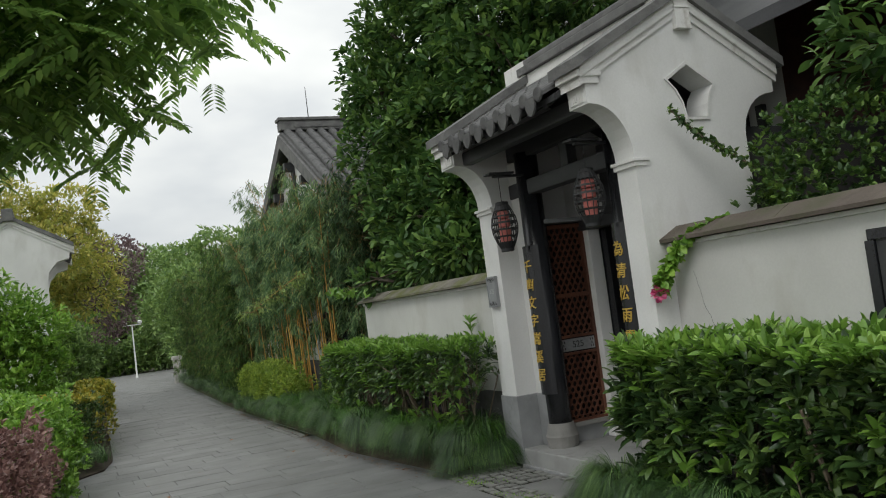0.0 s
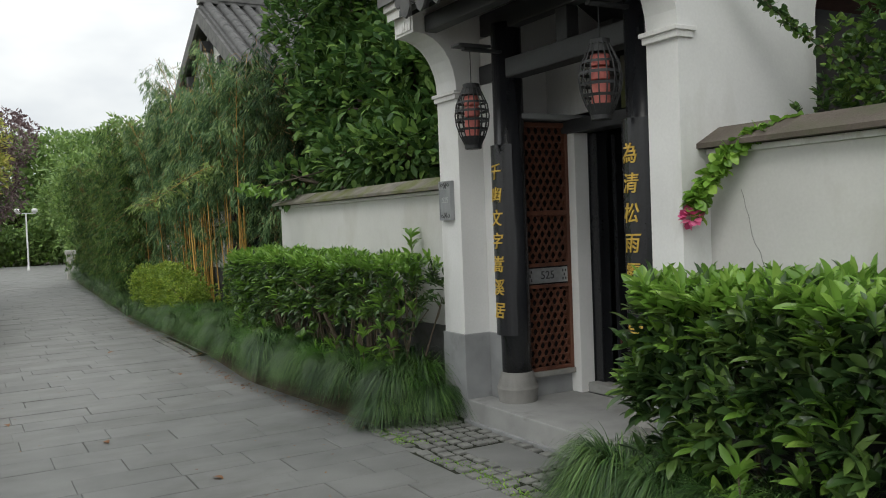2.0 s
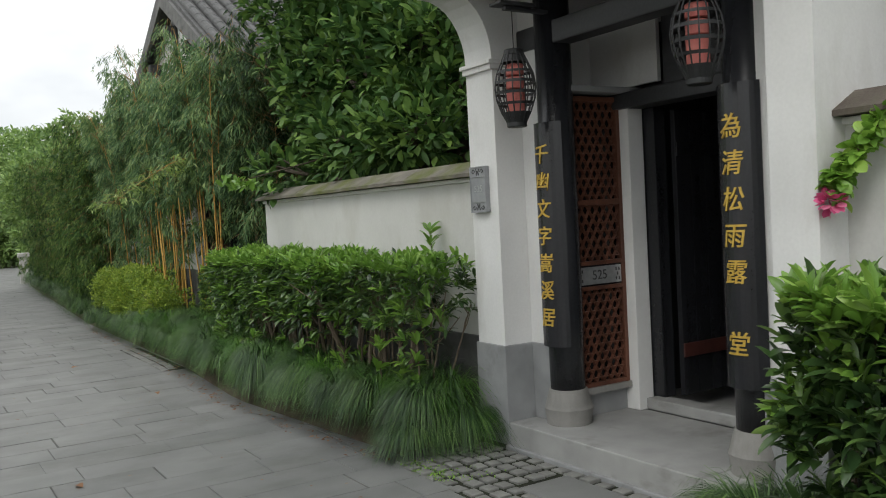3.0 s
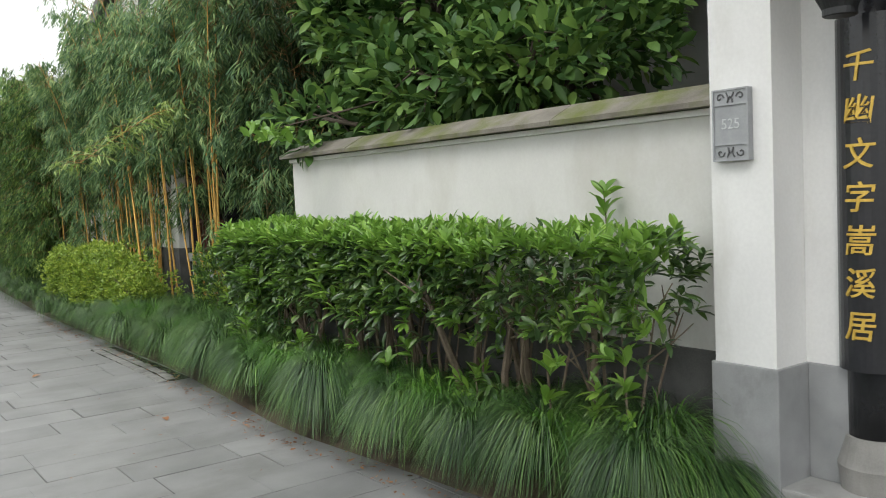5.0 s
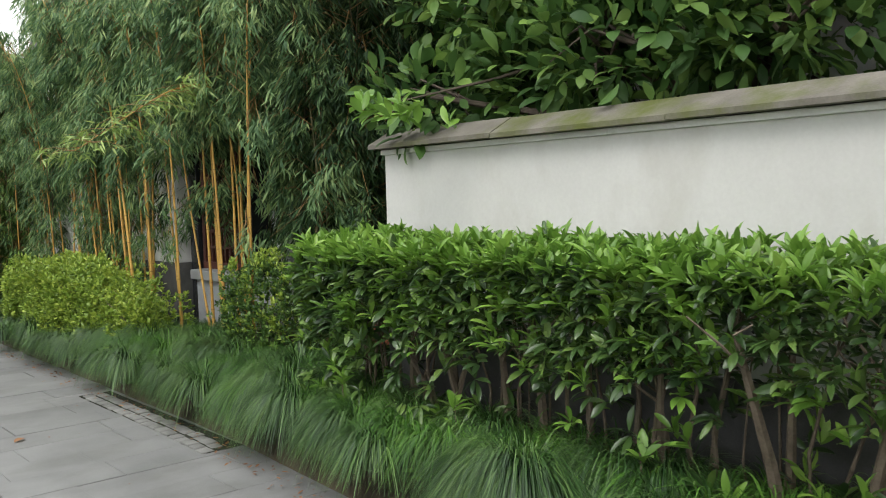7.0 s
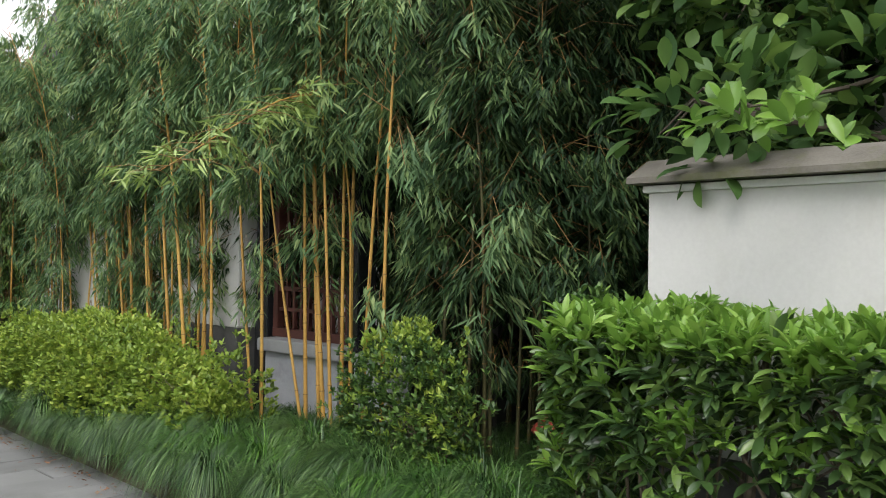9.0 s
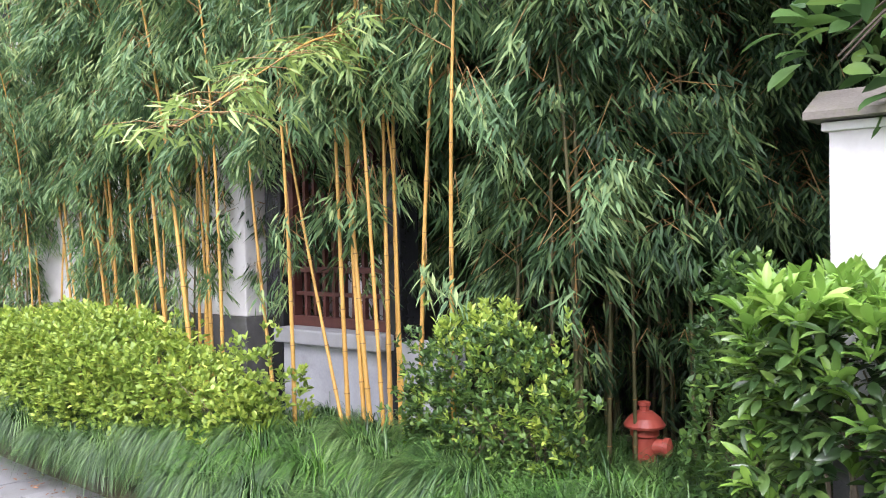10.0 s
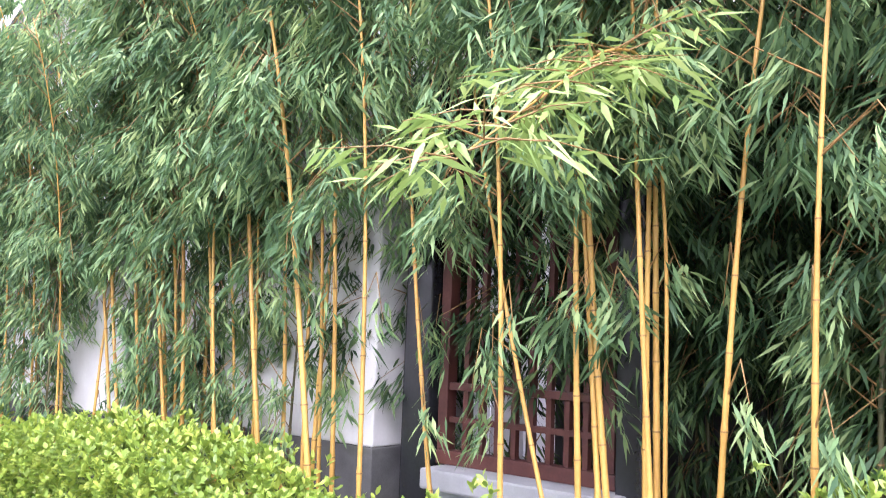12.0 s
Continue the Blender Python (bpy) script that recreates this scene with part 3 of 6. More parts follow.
gpart("infill", boxed(4.69, 4.72, 6.55, 7.15, 2.26, 2.66), M_PLASTER, "white plaster infill")
gpart("infill", boxed(4.69, 4.72, 5.16, 6.02, 2.26, 2.52), M_PLASTER, "white plaster infill")
gpart("infill_post", boxed(4.64, 4.78, 6.30, 6.46, 2.22, 2.86, 0.01), M_BEAM)
gpart("infill_post", boxed(4.64, 4.78, 6.02, 6.12, 2.22, 2.86, 0.01), M_BEAM)
gpart("infill", boxed(4.69, 4.72, 6.13, 6.29, 2.24, 2.60), M_CAP, "moss-tinted infill")
gpart("white_post", boxed(4.66, 4.79, 6.79, 6.91, STEP_Z, 2.21, 0.006), M_WHITEPAINT, "square white door post")
gpart("side_wall", boxed(4.20, 4.66, 6.90, 7.15, STEP_Z, 0.34, 0.004), M_CONCRETE, "grey granite dado")
gpart("side_wall", boxed(4.42, 4.66, 6.93, 7.15, 0.34, 2.26), M_BEAM)
gpart("threshold", boxed(4.72, 4.86, 5.16, 6.79, STEP_Z, 0.245, 0.012), M_STEP, "grey stone threshold")
gpart("jamb", boxed(4.80, 4.90, 6.70, 6.80, 0.245, 2.12, 0.006), M_BLACKWOOD)
gpart("jamb", boxed(4.80, 4.90, 5.60, 5.72, 0.245, 2.12, 0.006), M_BLACKWOOD)
gpart("back_wall", boxed(4.80, 4.92, 5.16, 5.60, 0.245, 2.12), M_BEAM)
gpart("back_wall", boxed(4.80, 4.92, 6.80, 7.15, STEP_Z, 2.12), M_BEAM)
gpart("back_wall", boxed(4.80, 4.92, 5.16, 7.15, 2.22, 2.28), M_BEAM)
# passage behind the doorway, its shade put into near-black walls
gpart("passage_wall", boxed(4.95, 6.6, 7.15, 7.25, 0, 2.6), M_ROOMSHADE)
gpart("passage_wall", boxed(4.95, 6.6, 5.06, 5.16, 0, 2.6), M_ROOMSHADE)
gpart("passage_wall", boxed(6.6, 6.7, 5.06, 7.25, 0, 2.6), M_ROOMSHADE)
gpart("passage_ceiling", boxed(4.93, 6.7, 5.06, 7.25, 2.6, 2.68), M_BEAM)
gpart("passage_floor", boxed(4.86, 6.6, 5.16, 7.15, 0.0, 0.15), M_STEP)


def door_leaf(name, x0, x1, y, z0, z1, label, boards=4):
    d = thing(name, label, "door", (x0, y, z0))
    inv = Matrix.Translation((-x0, -y, -z0))
    w = (x1 - x0) / boards
    for k in range(boards):
        o = part("board", boxed(x0 + k * w + 0.002, x0 + (k + 1) * w - 0.002, y - 0.02, y + 0.02, z0, z1, 0.004), M_BLACKWOOD, d)
        o.matrix_parent_inverse = inv
    for z in (z0 + 0.25, z1 - 0.3):
        o = part("rail", boxed(x0, x1, y - 0.034, y - 0.021, z, z + 0.09, 0.004), M_DARKRED if z < 1 else M_BLACKWOOD, d)
        o.matrix_parent_inverse = inv
    return d


door_leaf("door_1", 4.92, 5.46, 6.66, 0.25, 2.1, "black board door leaf standing open inwards")
door_leaf("door_2", 4.92, 5.46, 5.78, 0.25, 2.1, "black board door leaf standing open inwards")

# step in front of the gate
step = thing("step", "grey stone gate step worn at the edge", "step", (4.0, 6.2, 0), kind="structure")
for ya, yb in ((4.96, 5.60), (5.603, 7.155)):
    part("tread_stone", boxed(-0.135, 0.72, ya - 6.2, yb - 6.2, -0.03, STEP_Z, 0.010), M_STEP, step)
part("step_foot", boxed(-0.165, -0.137, 4.96 - 6.2, 7.155 - 6.2, -0.03, 0.028, 0.006), M_CONCRETE, step, "rough grey foot course")


# lattice leaf with the house number
def clip_bar(bm, p, d, x0, x1, z0, z1, w, y0, y1):
    """A lattice bar along a line, cut to a frame."""
    lo, hi = -9.0, 9.0
    for a, da, l, h in ((p[0], d[0], x0, x1), (p[1], d[1], z0, z1)):
        if abs(da) < 1e-6:
            if not l <= a <= h:
                return
            continue
        s, t = sorted(((l - a) / da, (h - a) / da))
        lo, hi = max(lo, s), min(hi, t)
    if hi - lo < 0.012:
        return
    c = ((p[0] + d[0] * (lo + hi) / 2), (p[1] + d[1] * (lo + hi) / 2))
    turn = Matrix.Translation((c[0], (y0 + y1) / 2, c[1])) @ Matrix.Rotation(-math.atan2(d[1], d[0]), 4, "Y")
    box(bm, -(hi - lo) / 2, (hi - lo) / 2, -(y1 - y0) / 2, (y1 - y0) / 2, -w / 2, w / 2, 0, turn)


lat = thing("lattice_door", "red-brown carved lattice leaf with a steel number plate", "door", (4.5, 6.88, 0.3))
LX0, LX1, LY = 4.21, 4.655, 6.885


def lpart(name, bm, m, label=""):
    o = part(name, bm, m, lat, label)
    o.matrix_parent_inverse = Matrix.Translation((-4.5, -6.88, -0.3))
    return o


bm = bmesh.new()
for x0, x1, z0, z1 in ((LX0, LX0 + 0.03, 0.33, 2.20), (LX1 - 0.03, LX1, 0.33, 2.20), (LX0 + 0.03, LX1 - 0.03, 2.17, 2.20), (LX0 + 0.03, LX1 - 0.03, 1.515, 1.55),
                       (LX0 + 0.03, LX1 - 0.03, 1.135, 1.16), (LX0 + 0.03, LX1 - 0.03, 0.975, 1.0), (LX0 + 0.03, LX1 - 0.03, 0.36, 0.385)):
    box(bm, x0, x1, LY - 0.022, LY + 0.022, z0, z1, 0.003)
lpart("frame", bm, M_REDWOOD)
lpart("bottom_rail", boxed(LX0 - 0.005, LX1 + 0.012, LY - 0.035, LY + 0.03, 0.318, 0.358, 0.004), M_COLBASE, "worn grey bottom rail")
lpart("plate_board", boxed(LX0 + 0.03, LX1 - 0.03, LY - 0.012, LY + 0.012, 1.0, 1.135, 0.003), M_BLACKWOOD)
for z0, z1 in ((1.55, 2.17), (1.16, 1.515), (0.385, 0.975)):
    bm = bmesh.new()
    x0, x1 = LX0 + 0.03, LX1 - 0.03
    pitch = 0.062
    n = 40
    for k in range(-n, n):
        clip_bar(bm, (x0, z0 + (k + 0.5) * pitch * 0.866), (1, 0), x0, x1, z0, z1, 0.0058, LY - 0.010, LY + 0.010)
        for s in (1, -1):
            clip_bar(bm, (x0 + (k + 0.25) * pitch, z0), (0.5, 0.866 * s), x0, x1, z0, z1, 0.0058, LY - 0.012, LY + 0.012)
    lpart("lattice", bm, M_REDWOOD)
lpart("backing", boxed(LX0 + 0.02, LX1 - 0.02, LY + 0.03, LY + 0.04, 0.36, 2.18), M_BLACKWOOD)
lpart("number_plate", boxed(LX0 + 0.035, LX1 - 0.035, LY - 0.018, LY - 0.0125, 1.012, 1.124, 0.002), M_STEEL, "steel number plate with fretted ends")
bm = bmesh.new()
for xs in (LX0 + 0.045, LX1 - 0.085):
    for i in range(3):
        for j in range(3):
            if (i + j) % 2 == 0:
                box(bm, xs + i * 0.013, xs + i * 0.013 + 0.010, LY - 0.0195, LY - 0.0182, 1.028 + j * 0.03, 1.048 + j * 0.03, 0)
lpart("plate_fret", bm, M_PLATEDARK)


def lettering(name, text, size, m, material, parent, depth=0.003, bend=None):
    """Characters in the built-in font as a mesh; bend lays them round a column of that radius."""
    cu = bpy.data.curves.new(name, "FONT")
    cu.body, cu.size, cu.align_x, cu.align_y, cu.extrude = text, size, "CENTER", "CENTER", depth
    if bend:
        cu.offset, cu.shear = 0.0008, 0.14
    tmp = bpy.data.objects.new(name + "_curve", cu)
    scene.collection.objects.link(tmp)
    dg = bpy.context.evaluated_depsgraph_get()
    me = bpy.data.meshes.new_from_object(tmp.evaluated_get(dg))
    bpy.data.objects.remove(tmp)
    if bend:
        bm = bmesh.new()
        bm.from_mesh(me)
        for _ in range(3):
            bmesh.ops.subdivide_edges(bm, edges=[e for e in bm.edges if abs(e.verts[0].co.x - e.verts[1].co.x) > 0.014], cuts=1)
            bmesh.ops.triangulate(bm, faces=[f for f in bm.faces if len(f.verts) > 3])
        bm.to_mesh(me)
        bm.free()
        for v in me.vertices:
            a = v.co.x / bend
            v.co = Vector(((bend + v.co.z) * math.sin(a), v.co.y, (bend + v.co.z) * math.cos(a)))
    me.materials.clear()
    me.materials.append(material)
    ob = new(name, me)
    ob.parent = parent
    ob.matrix_world = m
    return ob


bpy.context.view_layer.update()
number = lettering("numerals", "525", 0.085, Matrix.Identity(4), M_PLATEDARK, None, 0.0015)
number.matrix_world = pose((LX0 + LX1) / 2, LY - 0.0195, 1.068, 90, 0, 0)
number.parent = lat
number.matrix_parent_inverse = Matrix.Translation((-4.5, -6.88, -0.3))


# couplet boards on the columns
def couplet(cy, z0, z1, text, label, first, stepz):
    b = thing("couplet_board", label, "sign", (COLX - 0.13, cy, z0), "couplet boards")
    bm = bmesh.new()
    inner, outer, seg = [], [], 12
    for k in range(seg + 1):
        a = math.pi + radians(-62 + 124 * k / seg)
        for lst, r in ((inner, 0.114), (outer, 0.138)):
            lst.append([bm.verts.new((COLX + r * math.cos(a), cy + r * math.sin(a), z)) for z in (z0, z1)])
    for k in range(seg):
        bm.faces.new((outer[k][0], outer[k][1], outer[k + 1][1], outer[k + 1][0]))
        bm.faces.new((inner[k][0], inner[k + 1][0], inner[k + 1][1], inner[k][1]))
        for e in (0, 1):
            bm.faces.new((outer[k][e], outer[k + 1][e], inner[k + 1][e], inner[k][e]))
    for k in (0, seg):
        bm.faces.new((outer[k][0], inner[k][0], inner[k][1], outer[k][1]))
    bmesh.ops.recalc_face_normals(bm, faces=bm.faces[:])
    o = part("board", bm, M_BLACKWOOD, b, smooth=False)
    o.matrix_parent_inverse = Matrix.Translation((-(COLX - 0.13), -cy, -z0))
    for k, ch in enumerate(text):
        if ch == "-":
            continue
        c = lettering("character", ch, 0.124, Matrix.Identity(4), M_GOLD, None, 0.004, bend=0.1405)
        c.matrix_basis = Matrix(((0, 0, -1, COLX), (-1, 0, 0, cy), (0, 1, 0, first - stepz * k), (0, 0, 0, 1)))
        c.parent = b
        c.matrix_parent_inverse = Matrix.Translation((-(COLX - 0.13), -cy, -z0))
    return b


couplet(COLYS[1], 0.66, 2.03, "千幽文字嵩溪居", "black curved couplet board with gold brushed characters", 1.83, 0.166)
couplet(COLYS[0], 0.60, 2.05, "為清松雨露-堂", "black curved couplet board with gold brushed characters", 1.84, 0.172)

# grey number plaque on the pillar
plq = thing("plaque", "grey metal house-number plaque with scroll-cut ends", "plaque", (FRONT - 0.01, 7.32, 1.5))


def ppart(name, bm, m, label=""):
    o = part(name, bm, m, plq, label)
    o.matrix_parent_inverse = Matrix.Translation((-(FRONT - 0.01), -7.32, -1.5))
    return o


ppart("plate", boxed(FRONT - 0.03, FRONT, 7.235, 7.405, 1.505, 1.80, 0.004), M_GREYPLATE)
for zc, way in ((1.765, 1), (1.54, -1)):
    bm = bmesh.new()
    for yc, spin in ((7.272, 1), (7.368, -1)):
        curl = [(FRONT - 0.0325, yc + spin * (0.020 - 0.0022 * k) * math.cos(0.75 * k), zc + way * (0.020 - 0.0022 * k) * math.sin(0.75 * k)) for k in range(9)]
        tube(bm, curl, [0.0032] * 9, 5)
        tube(bm, [(FRONT - 0.0325, yc + spin * 0.034, zc - way * 0.022), (FRONT - 0.0325, yc + spin * 0.040, zc), (FRONT - 0.0325, yc + spin * 0.030, zc + way * 0.020)], [0.003] * 3, 5)
    tube(bm, [(FRONT - 0.0325, 7.308, zc - way * 0.020), (FRONT - 0.0325, 7.320, zc + way * 0.004), (FRONT - 0.0325, 7.332, zc - way * 0.020)], [0.0035] * 3, 5)
    ppart("scroll_cut", bm, M_PLATEDARK)
bm = bmesh.new()
for ya, yb, za, zb in ((7.235, 7.243, 1.505, 1.80), (7.397, 7.405, 1.505, 1.80), (7.243, 7.397, 1.505, 1.512), (7.243, 7.397, 1.793, 1.80), (7.243, 7.397, 1.57, 1.576), (7.243, 7.397, 1.733, 1.739)):
    box(bm, FRONT - 0.036, FRONT - 0.0303, ya, yb, za, zb, 0)
ppart("plate_rim", bm, M_GREYPLATE)
pn = lettering("numerals", "525", 0.06, Matrix.Identity(4), M_STEEL, None, 0.001)
pn.matrix_basis = Matrix(((0, 0, -1, FRONT - 0.0312), (-1, 0, 0, 7.32), (0, 1, 0, 1.655), (0, 0, 0, 1)))
pn.parent = plq
pn.matrix_parent_inverse = Matrix.Translation((-(FRONT - 0.01), -7.32, -1.5))


# lanterns
def lantern(x, y, ztop):
    l = thing("lantern", "barrel-shaped dark cage lantern with red paper core", "lantern", (x, y, ztop), "gate lanterns")
    prof = [(0.075, -0.03), (0.105, -0.09), (0.145, -0.17), (0.16, -0.26), (0.15, -0.34), (0.115, -0.43), (0.075, -0.50)]
    part("cord", tube(bmesh.new(), [(0, 0, 0.29), (0, 0, 0.0)], [0.004, 0.004], 6), M_CAGE, l)
    part("top_cap", lathe(bmesh.new(), [(0.066, -0.045), (0.078, -0.035), (0.078, -0.005), (0.07, 0.0)], 0, 0, 22), M_CAGE, l)
    part("bottom_cap", lathe(bmesh.new(), [(0.07, -0.535), (0.078, -0.53), (0.078, -0.50), (0.07, -0.495)], 0, 0, 22), M_CAGE, l)
    for k in range(16):
        a = 2 * math.pi * k / 16
        part("rib", tube(bmesh.new(), [(r * math.cos(a), r * math.sin(a), z) for r, z in prof], [0.0055] * len(prof), 5), M_CAGE, l)
    for z, h in ((-0.065, 0.050), (-0.155, 0.018), (-0.225, 0.020), (-0.300, 0.020), (-0.375, 0.018), (-0.470, 0.075)):
        ra, rb = (np.interp(-(z + s * h / 2), [-p[1] for p in prof], [p[0] for p in prof]) for s in (-1, 1))
        bm = bmesh.new()
        ring = []
        for r, zz in ((ra + 0.001, z - h / 2), (rb + 0.001, z + h / 2), (rb - 0.005, z + h / 2), (ra - 0.005, z - h / 2)):
            ring.append([bm.verts.new((r * math.cos(2 * math.pi * i / 28), r * math.sin(2 * math.pi * i / 28), zz)) for i in range(28)])
        for a_, b_ in zip(ring, ring[1:] + ring[:1]):
            for i in range(28):
                bm.faces.new((a_[i], a_[(i + 1) % 28], b_[(i + 1) % 28], b_[i]))
        part("band", bm, M_CAGE, l)
    for k in range(4):
        part("core", lathe(bmesh.new(), [(0.062, -0.45 + 0.09 * k), (0.07, -0.445 + 0.09 * k), (0.07, -0.375 + 0.09 * k), (0.062, -0.37 + 0.09 * k)], 0, 0, 20), M_LANTERN, l, "red paper cylinder", smooth=False)
    l.scale = (0.76, 0.76, 0.85)
    return l


lantern(3.80, 6.83, 2.45)
lantern(3.82, 5.48, 2.49)

# ---- boundary walls ----
def boundary_wall(name, label, x, y0, y1, top, cap_material, thick=0.22, base=True, plinth=0.65):
    w = thing(name, label, "wall", (x, y0, 0), kind="structure")

    def wp(n, bm, m, lab=""):
        o = part(n, bm, m, w, lab)
        o.matrix_parent_inverse = Matrix.Translation((-x, -y0, 0))
    wp("plaster", boxed(x, x + thick, y0, y1, plinth if base else -0.05, top), M_PLASTER_OLD)
    if base:
        wp("plinth", boxed(x - 0.012, x + thick + 0.012, y0, y1, -0.05, plinth - 0.001, 0.006), M_PLINTH, "dark grey plinth with shade in its colour")
    wp("moulding", boxed(x - 0.022, x + thick + 0.022, y0 - 0.0, y1 + 0.02, top + 0.001, top + 0.032, 0.006), M_PLASTER_TRIM)
    c = x + thick / 2
    n = max(2, int((y1 - y0) / 1.05))
    for k in range(n):
        ya, yb = y0 + (y1 + 0.06 - y0) * k / n, y0 + (y1 + 0.06 - y0) * (k + 1) / n - 0.003
        dz = 0.002 * math.sin(k * 2.7)
        wp("cap_slab", prism(bmesh.new(), [(c - 0.20, top + 0.035 + dz), (c + 0.20, top + 0.035 + dz), (c + 0.20, top + 0.06 + dz), (c + 0.03, top + 0.15 + dz), (c - 0.03, top + 0.15 + dz), (c - 0.20, top + 0.06 + dz)], ya, yb), cap_material)
    return w


boundary_wall("wall_north", "white garden wall with a mossy grey coping", 4.06, 7.44, 11.69, 1.72, M_CAP)
boundary_wall("wall_south", "white garden wall with a brown coping", 4.07, -4.0, 4.93, 1.79, M_CAPRED)
rw = thing("window_1", "black-framed square opening in the garden wall", "window", (4.07, 2.88, 1.28), kind="structure")
for nm, bx in (("window_frame", (-0.03, 0.0, -0.40, 0.40, 0.36, 0.42)), ("window_frame", (-0.03, 0.0, -0.40, 0.40, -0.42, -0.36)), ("window_frame", (-0.03, 0.0, 0.36, 0.42, -0.359, 0.359)), ("window_frame", (-0.03, 0.0, -0.42, -0.36, -0.359, 0.359))):
    part(nm, boxed(*bx, 0.004), M_BLACKWOOD, rw)
part("shutter", boxed(-0.016, -0.004, -0.355, 0.355, -0.355, 0.355), M_BEAM, rw)
boundary_wall("wall_far", "white wall with a dark plinth behind the bamboo", 4.2, 17.45, 20.2, 2.0, M_CAP, plinth=0.87)


# ---- houses ----
def tiled_slope(parent, ridge, eave, a0, a1, along, rows, material=M_TILE):
    """Half-round tile rows from a ridge (across, z) down to an eave, set out from a0 to a1 along the other axis."""
    for k in range(rows):
        c = a0 + (a1 - a0) * (k + 0.5) / rows
        bm = tile_row(bmesh.new(), ridge[0], ridge[1], eave[0], eave[1], c, 0.09, 12)
        if along == "x":
            bmesh.ops.transform(bm, matrix=Matrix(((0, 1, 0, 0), (1, 0, 0, 0), (0, 0, 1, 0), (0, 0, 0, 1))), verts=bm.verts[:])
            bmesh.ops.reverse_faces(bm, faces=bm.faces[:])
        part("tile_course", bm, material, parent)


# house behind the bamboo, its gable to the lane
house = thing("house", "white gabled house with grey tiled roof behind the bamboo", "house")
HX, RIDGE_Y, RIDGE_Z = 5.0, 18.7, 5.95
bm = prism_y(bmesh.new(), [(15.6, 0), (15.6, 3.9), (18.7, 5.55), (21.8, 3.9), (21.8, 0)], HX + 0.22, HX + 0.45)
part("gable_wall", bm, M_PLASTER, house)
part("side_wall", boxed(HX + 0.8, 14, 15.6, 15.85, 0, 3.95), M_PLASTER, house)
part("side_wall", boxed(HX + 0.8, 14, 21.55, 21.8, 0, 3.95), M_PLASTER, house)
for s, ye in ((-1, 15.0), (1, 22.4)):
    ze = 3.72
    bm = prism_y(bmesh.new(), [(RIDGE_Y, RIDGE_Z - 0.16), (RIDGE_Y, RIDGE_Z - 0.02), (ye, ze), (ye, ze - 0.14)], HX, 14.2)
    part("roof_slope", bm, M_TILE, house, "grey tiled roof slope")
    bm = prism_y(bmesh.new(), [(RIDGE_Y, RIDGE_Z - 0.40), (RIDGE_Y, RIDGE_Z - 0.10), (ye, ze - 0.06), (ye, ze - 0.34)], HX - 0.06, HX - 0.002)
    part("barge_board", bm, M_RIDGE, house, "weathered grey barge board")
    tiled_slope(house, (RIDGE_Y, RIDGE_Z), (ye, ze + 0.02), HX + 0.02, HX + 5.2, "x", 20)
bm = boxed(HX - 0.02, 14.2, RIDGE_Y - 0.13, RIDGE_Y + 0.13, RIDGE_Z - 0.02, RIDGE_Z + 0.2, 0.02)
box(bm, HX - 0.05, 14.2, RIDGE_Y - 0.17, RIDGE_Y + 0.17, RIDGE_Z + 0.2, RIDGE_Z + 0.27, 0.015)
box(bm, HX + 0.3, HX + 1.6, RIDGE_Y - 0.15, RIDGE_Y - 0.131, RIDGE_Z + 0.04, RIDGE_Z + 0.16, 0.005)
part("ridge", bm, M_RIDGE, house, "grey mortared ridge")
for y, z in ((18.7, 5.1), (17.5, 4.6), (19.9, 4.6), (16.4, 4.0), (21.0, 4.0)):
    part("purlin", boxed(HX - 0.01, HX + 0.215, y - 0.08, y + 0.08, z - 0.1, z + 0.1, 0.01), M_BEAM, house)
part("tie_beam", boxed(HX + 0.16, HX + 0.215, 15.7, 21.7, 3.8, 3.98, 0.01), M_BEAM, house)
part("king_post", boxed(HX + 0.16, HX + 0.215, 18.6, 18.8, 3.98, 5.3, 0.01), M_BEAM, house)
part("lightning_rod", tube(bmesh.new(), [(HX + 0.7, RIDGE_Y, RIDGE_Z + 0.25), (HX + 0.7, RIDGE_Y, RIDGE_Z + 1.0)], [0.012, 0.008], 5), M_CAGE, house)

# garden pavilion front behind the golden culms: white pier, dark post, lattice window on a grey sill wall
pav = thing("pavilion", "white pier and dark red lattice window behind the bamboo", "building", (4.4, 15, 0))


def vpart(name, bm, m, label="", parent=None):
    o = part(name, bm, m, parent or pav, label)
    if parent is None:
        o.matrix_parent_inverse = Matrix.Translation((-4.4, -15, 0))
    return o


vpart("pier", boxed(4.41, 4.63, 15.54, 16.75, 0.88, 2.7, 0.012), M_PLASTER_OLD, "white plaster pier")
vpart("pier_foot", boxed(4.40, 4.64, 15.53, 16.75, -0.05, 0.879, 0.008), M_PLINTH, "dark grey pier foot")
vpart("post", boxed(4.50, 4.66, 15.27, 15.44, 0.0, 2.7, 0.01), M_BLACKWOOD, "black timber post")
vpart("sill_wall", boxed(4.42, 4.66, 14.29, 15.16, 0.0, 0.74, 0.004), M_RENDER, "pale grey rendered sill wall")
vpart("sill", boxed(4.37, 4.70, 14.22, 15.20, 0.742, 0.835, 0.012), M_CONCRETE, "grey stone sill")
vpart("post", boxed(4.48, 4.64, 14.16, 14.275, 0.0, 2.7, 0.01), M_BLACKWOOD, "black timber post")
vpart("sill_wall", boxed(4.44, 4.62, 13.80, 14.14, 0.0, 0.80, 0.004), M_RENDER, "pale grey rendered sill wall")
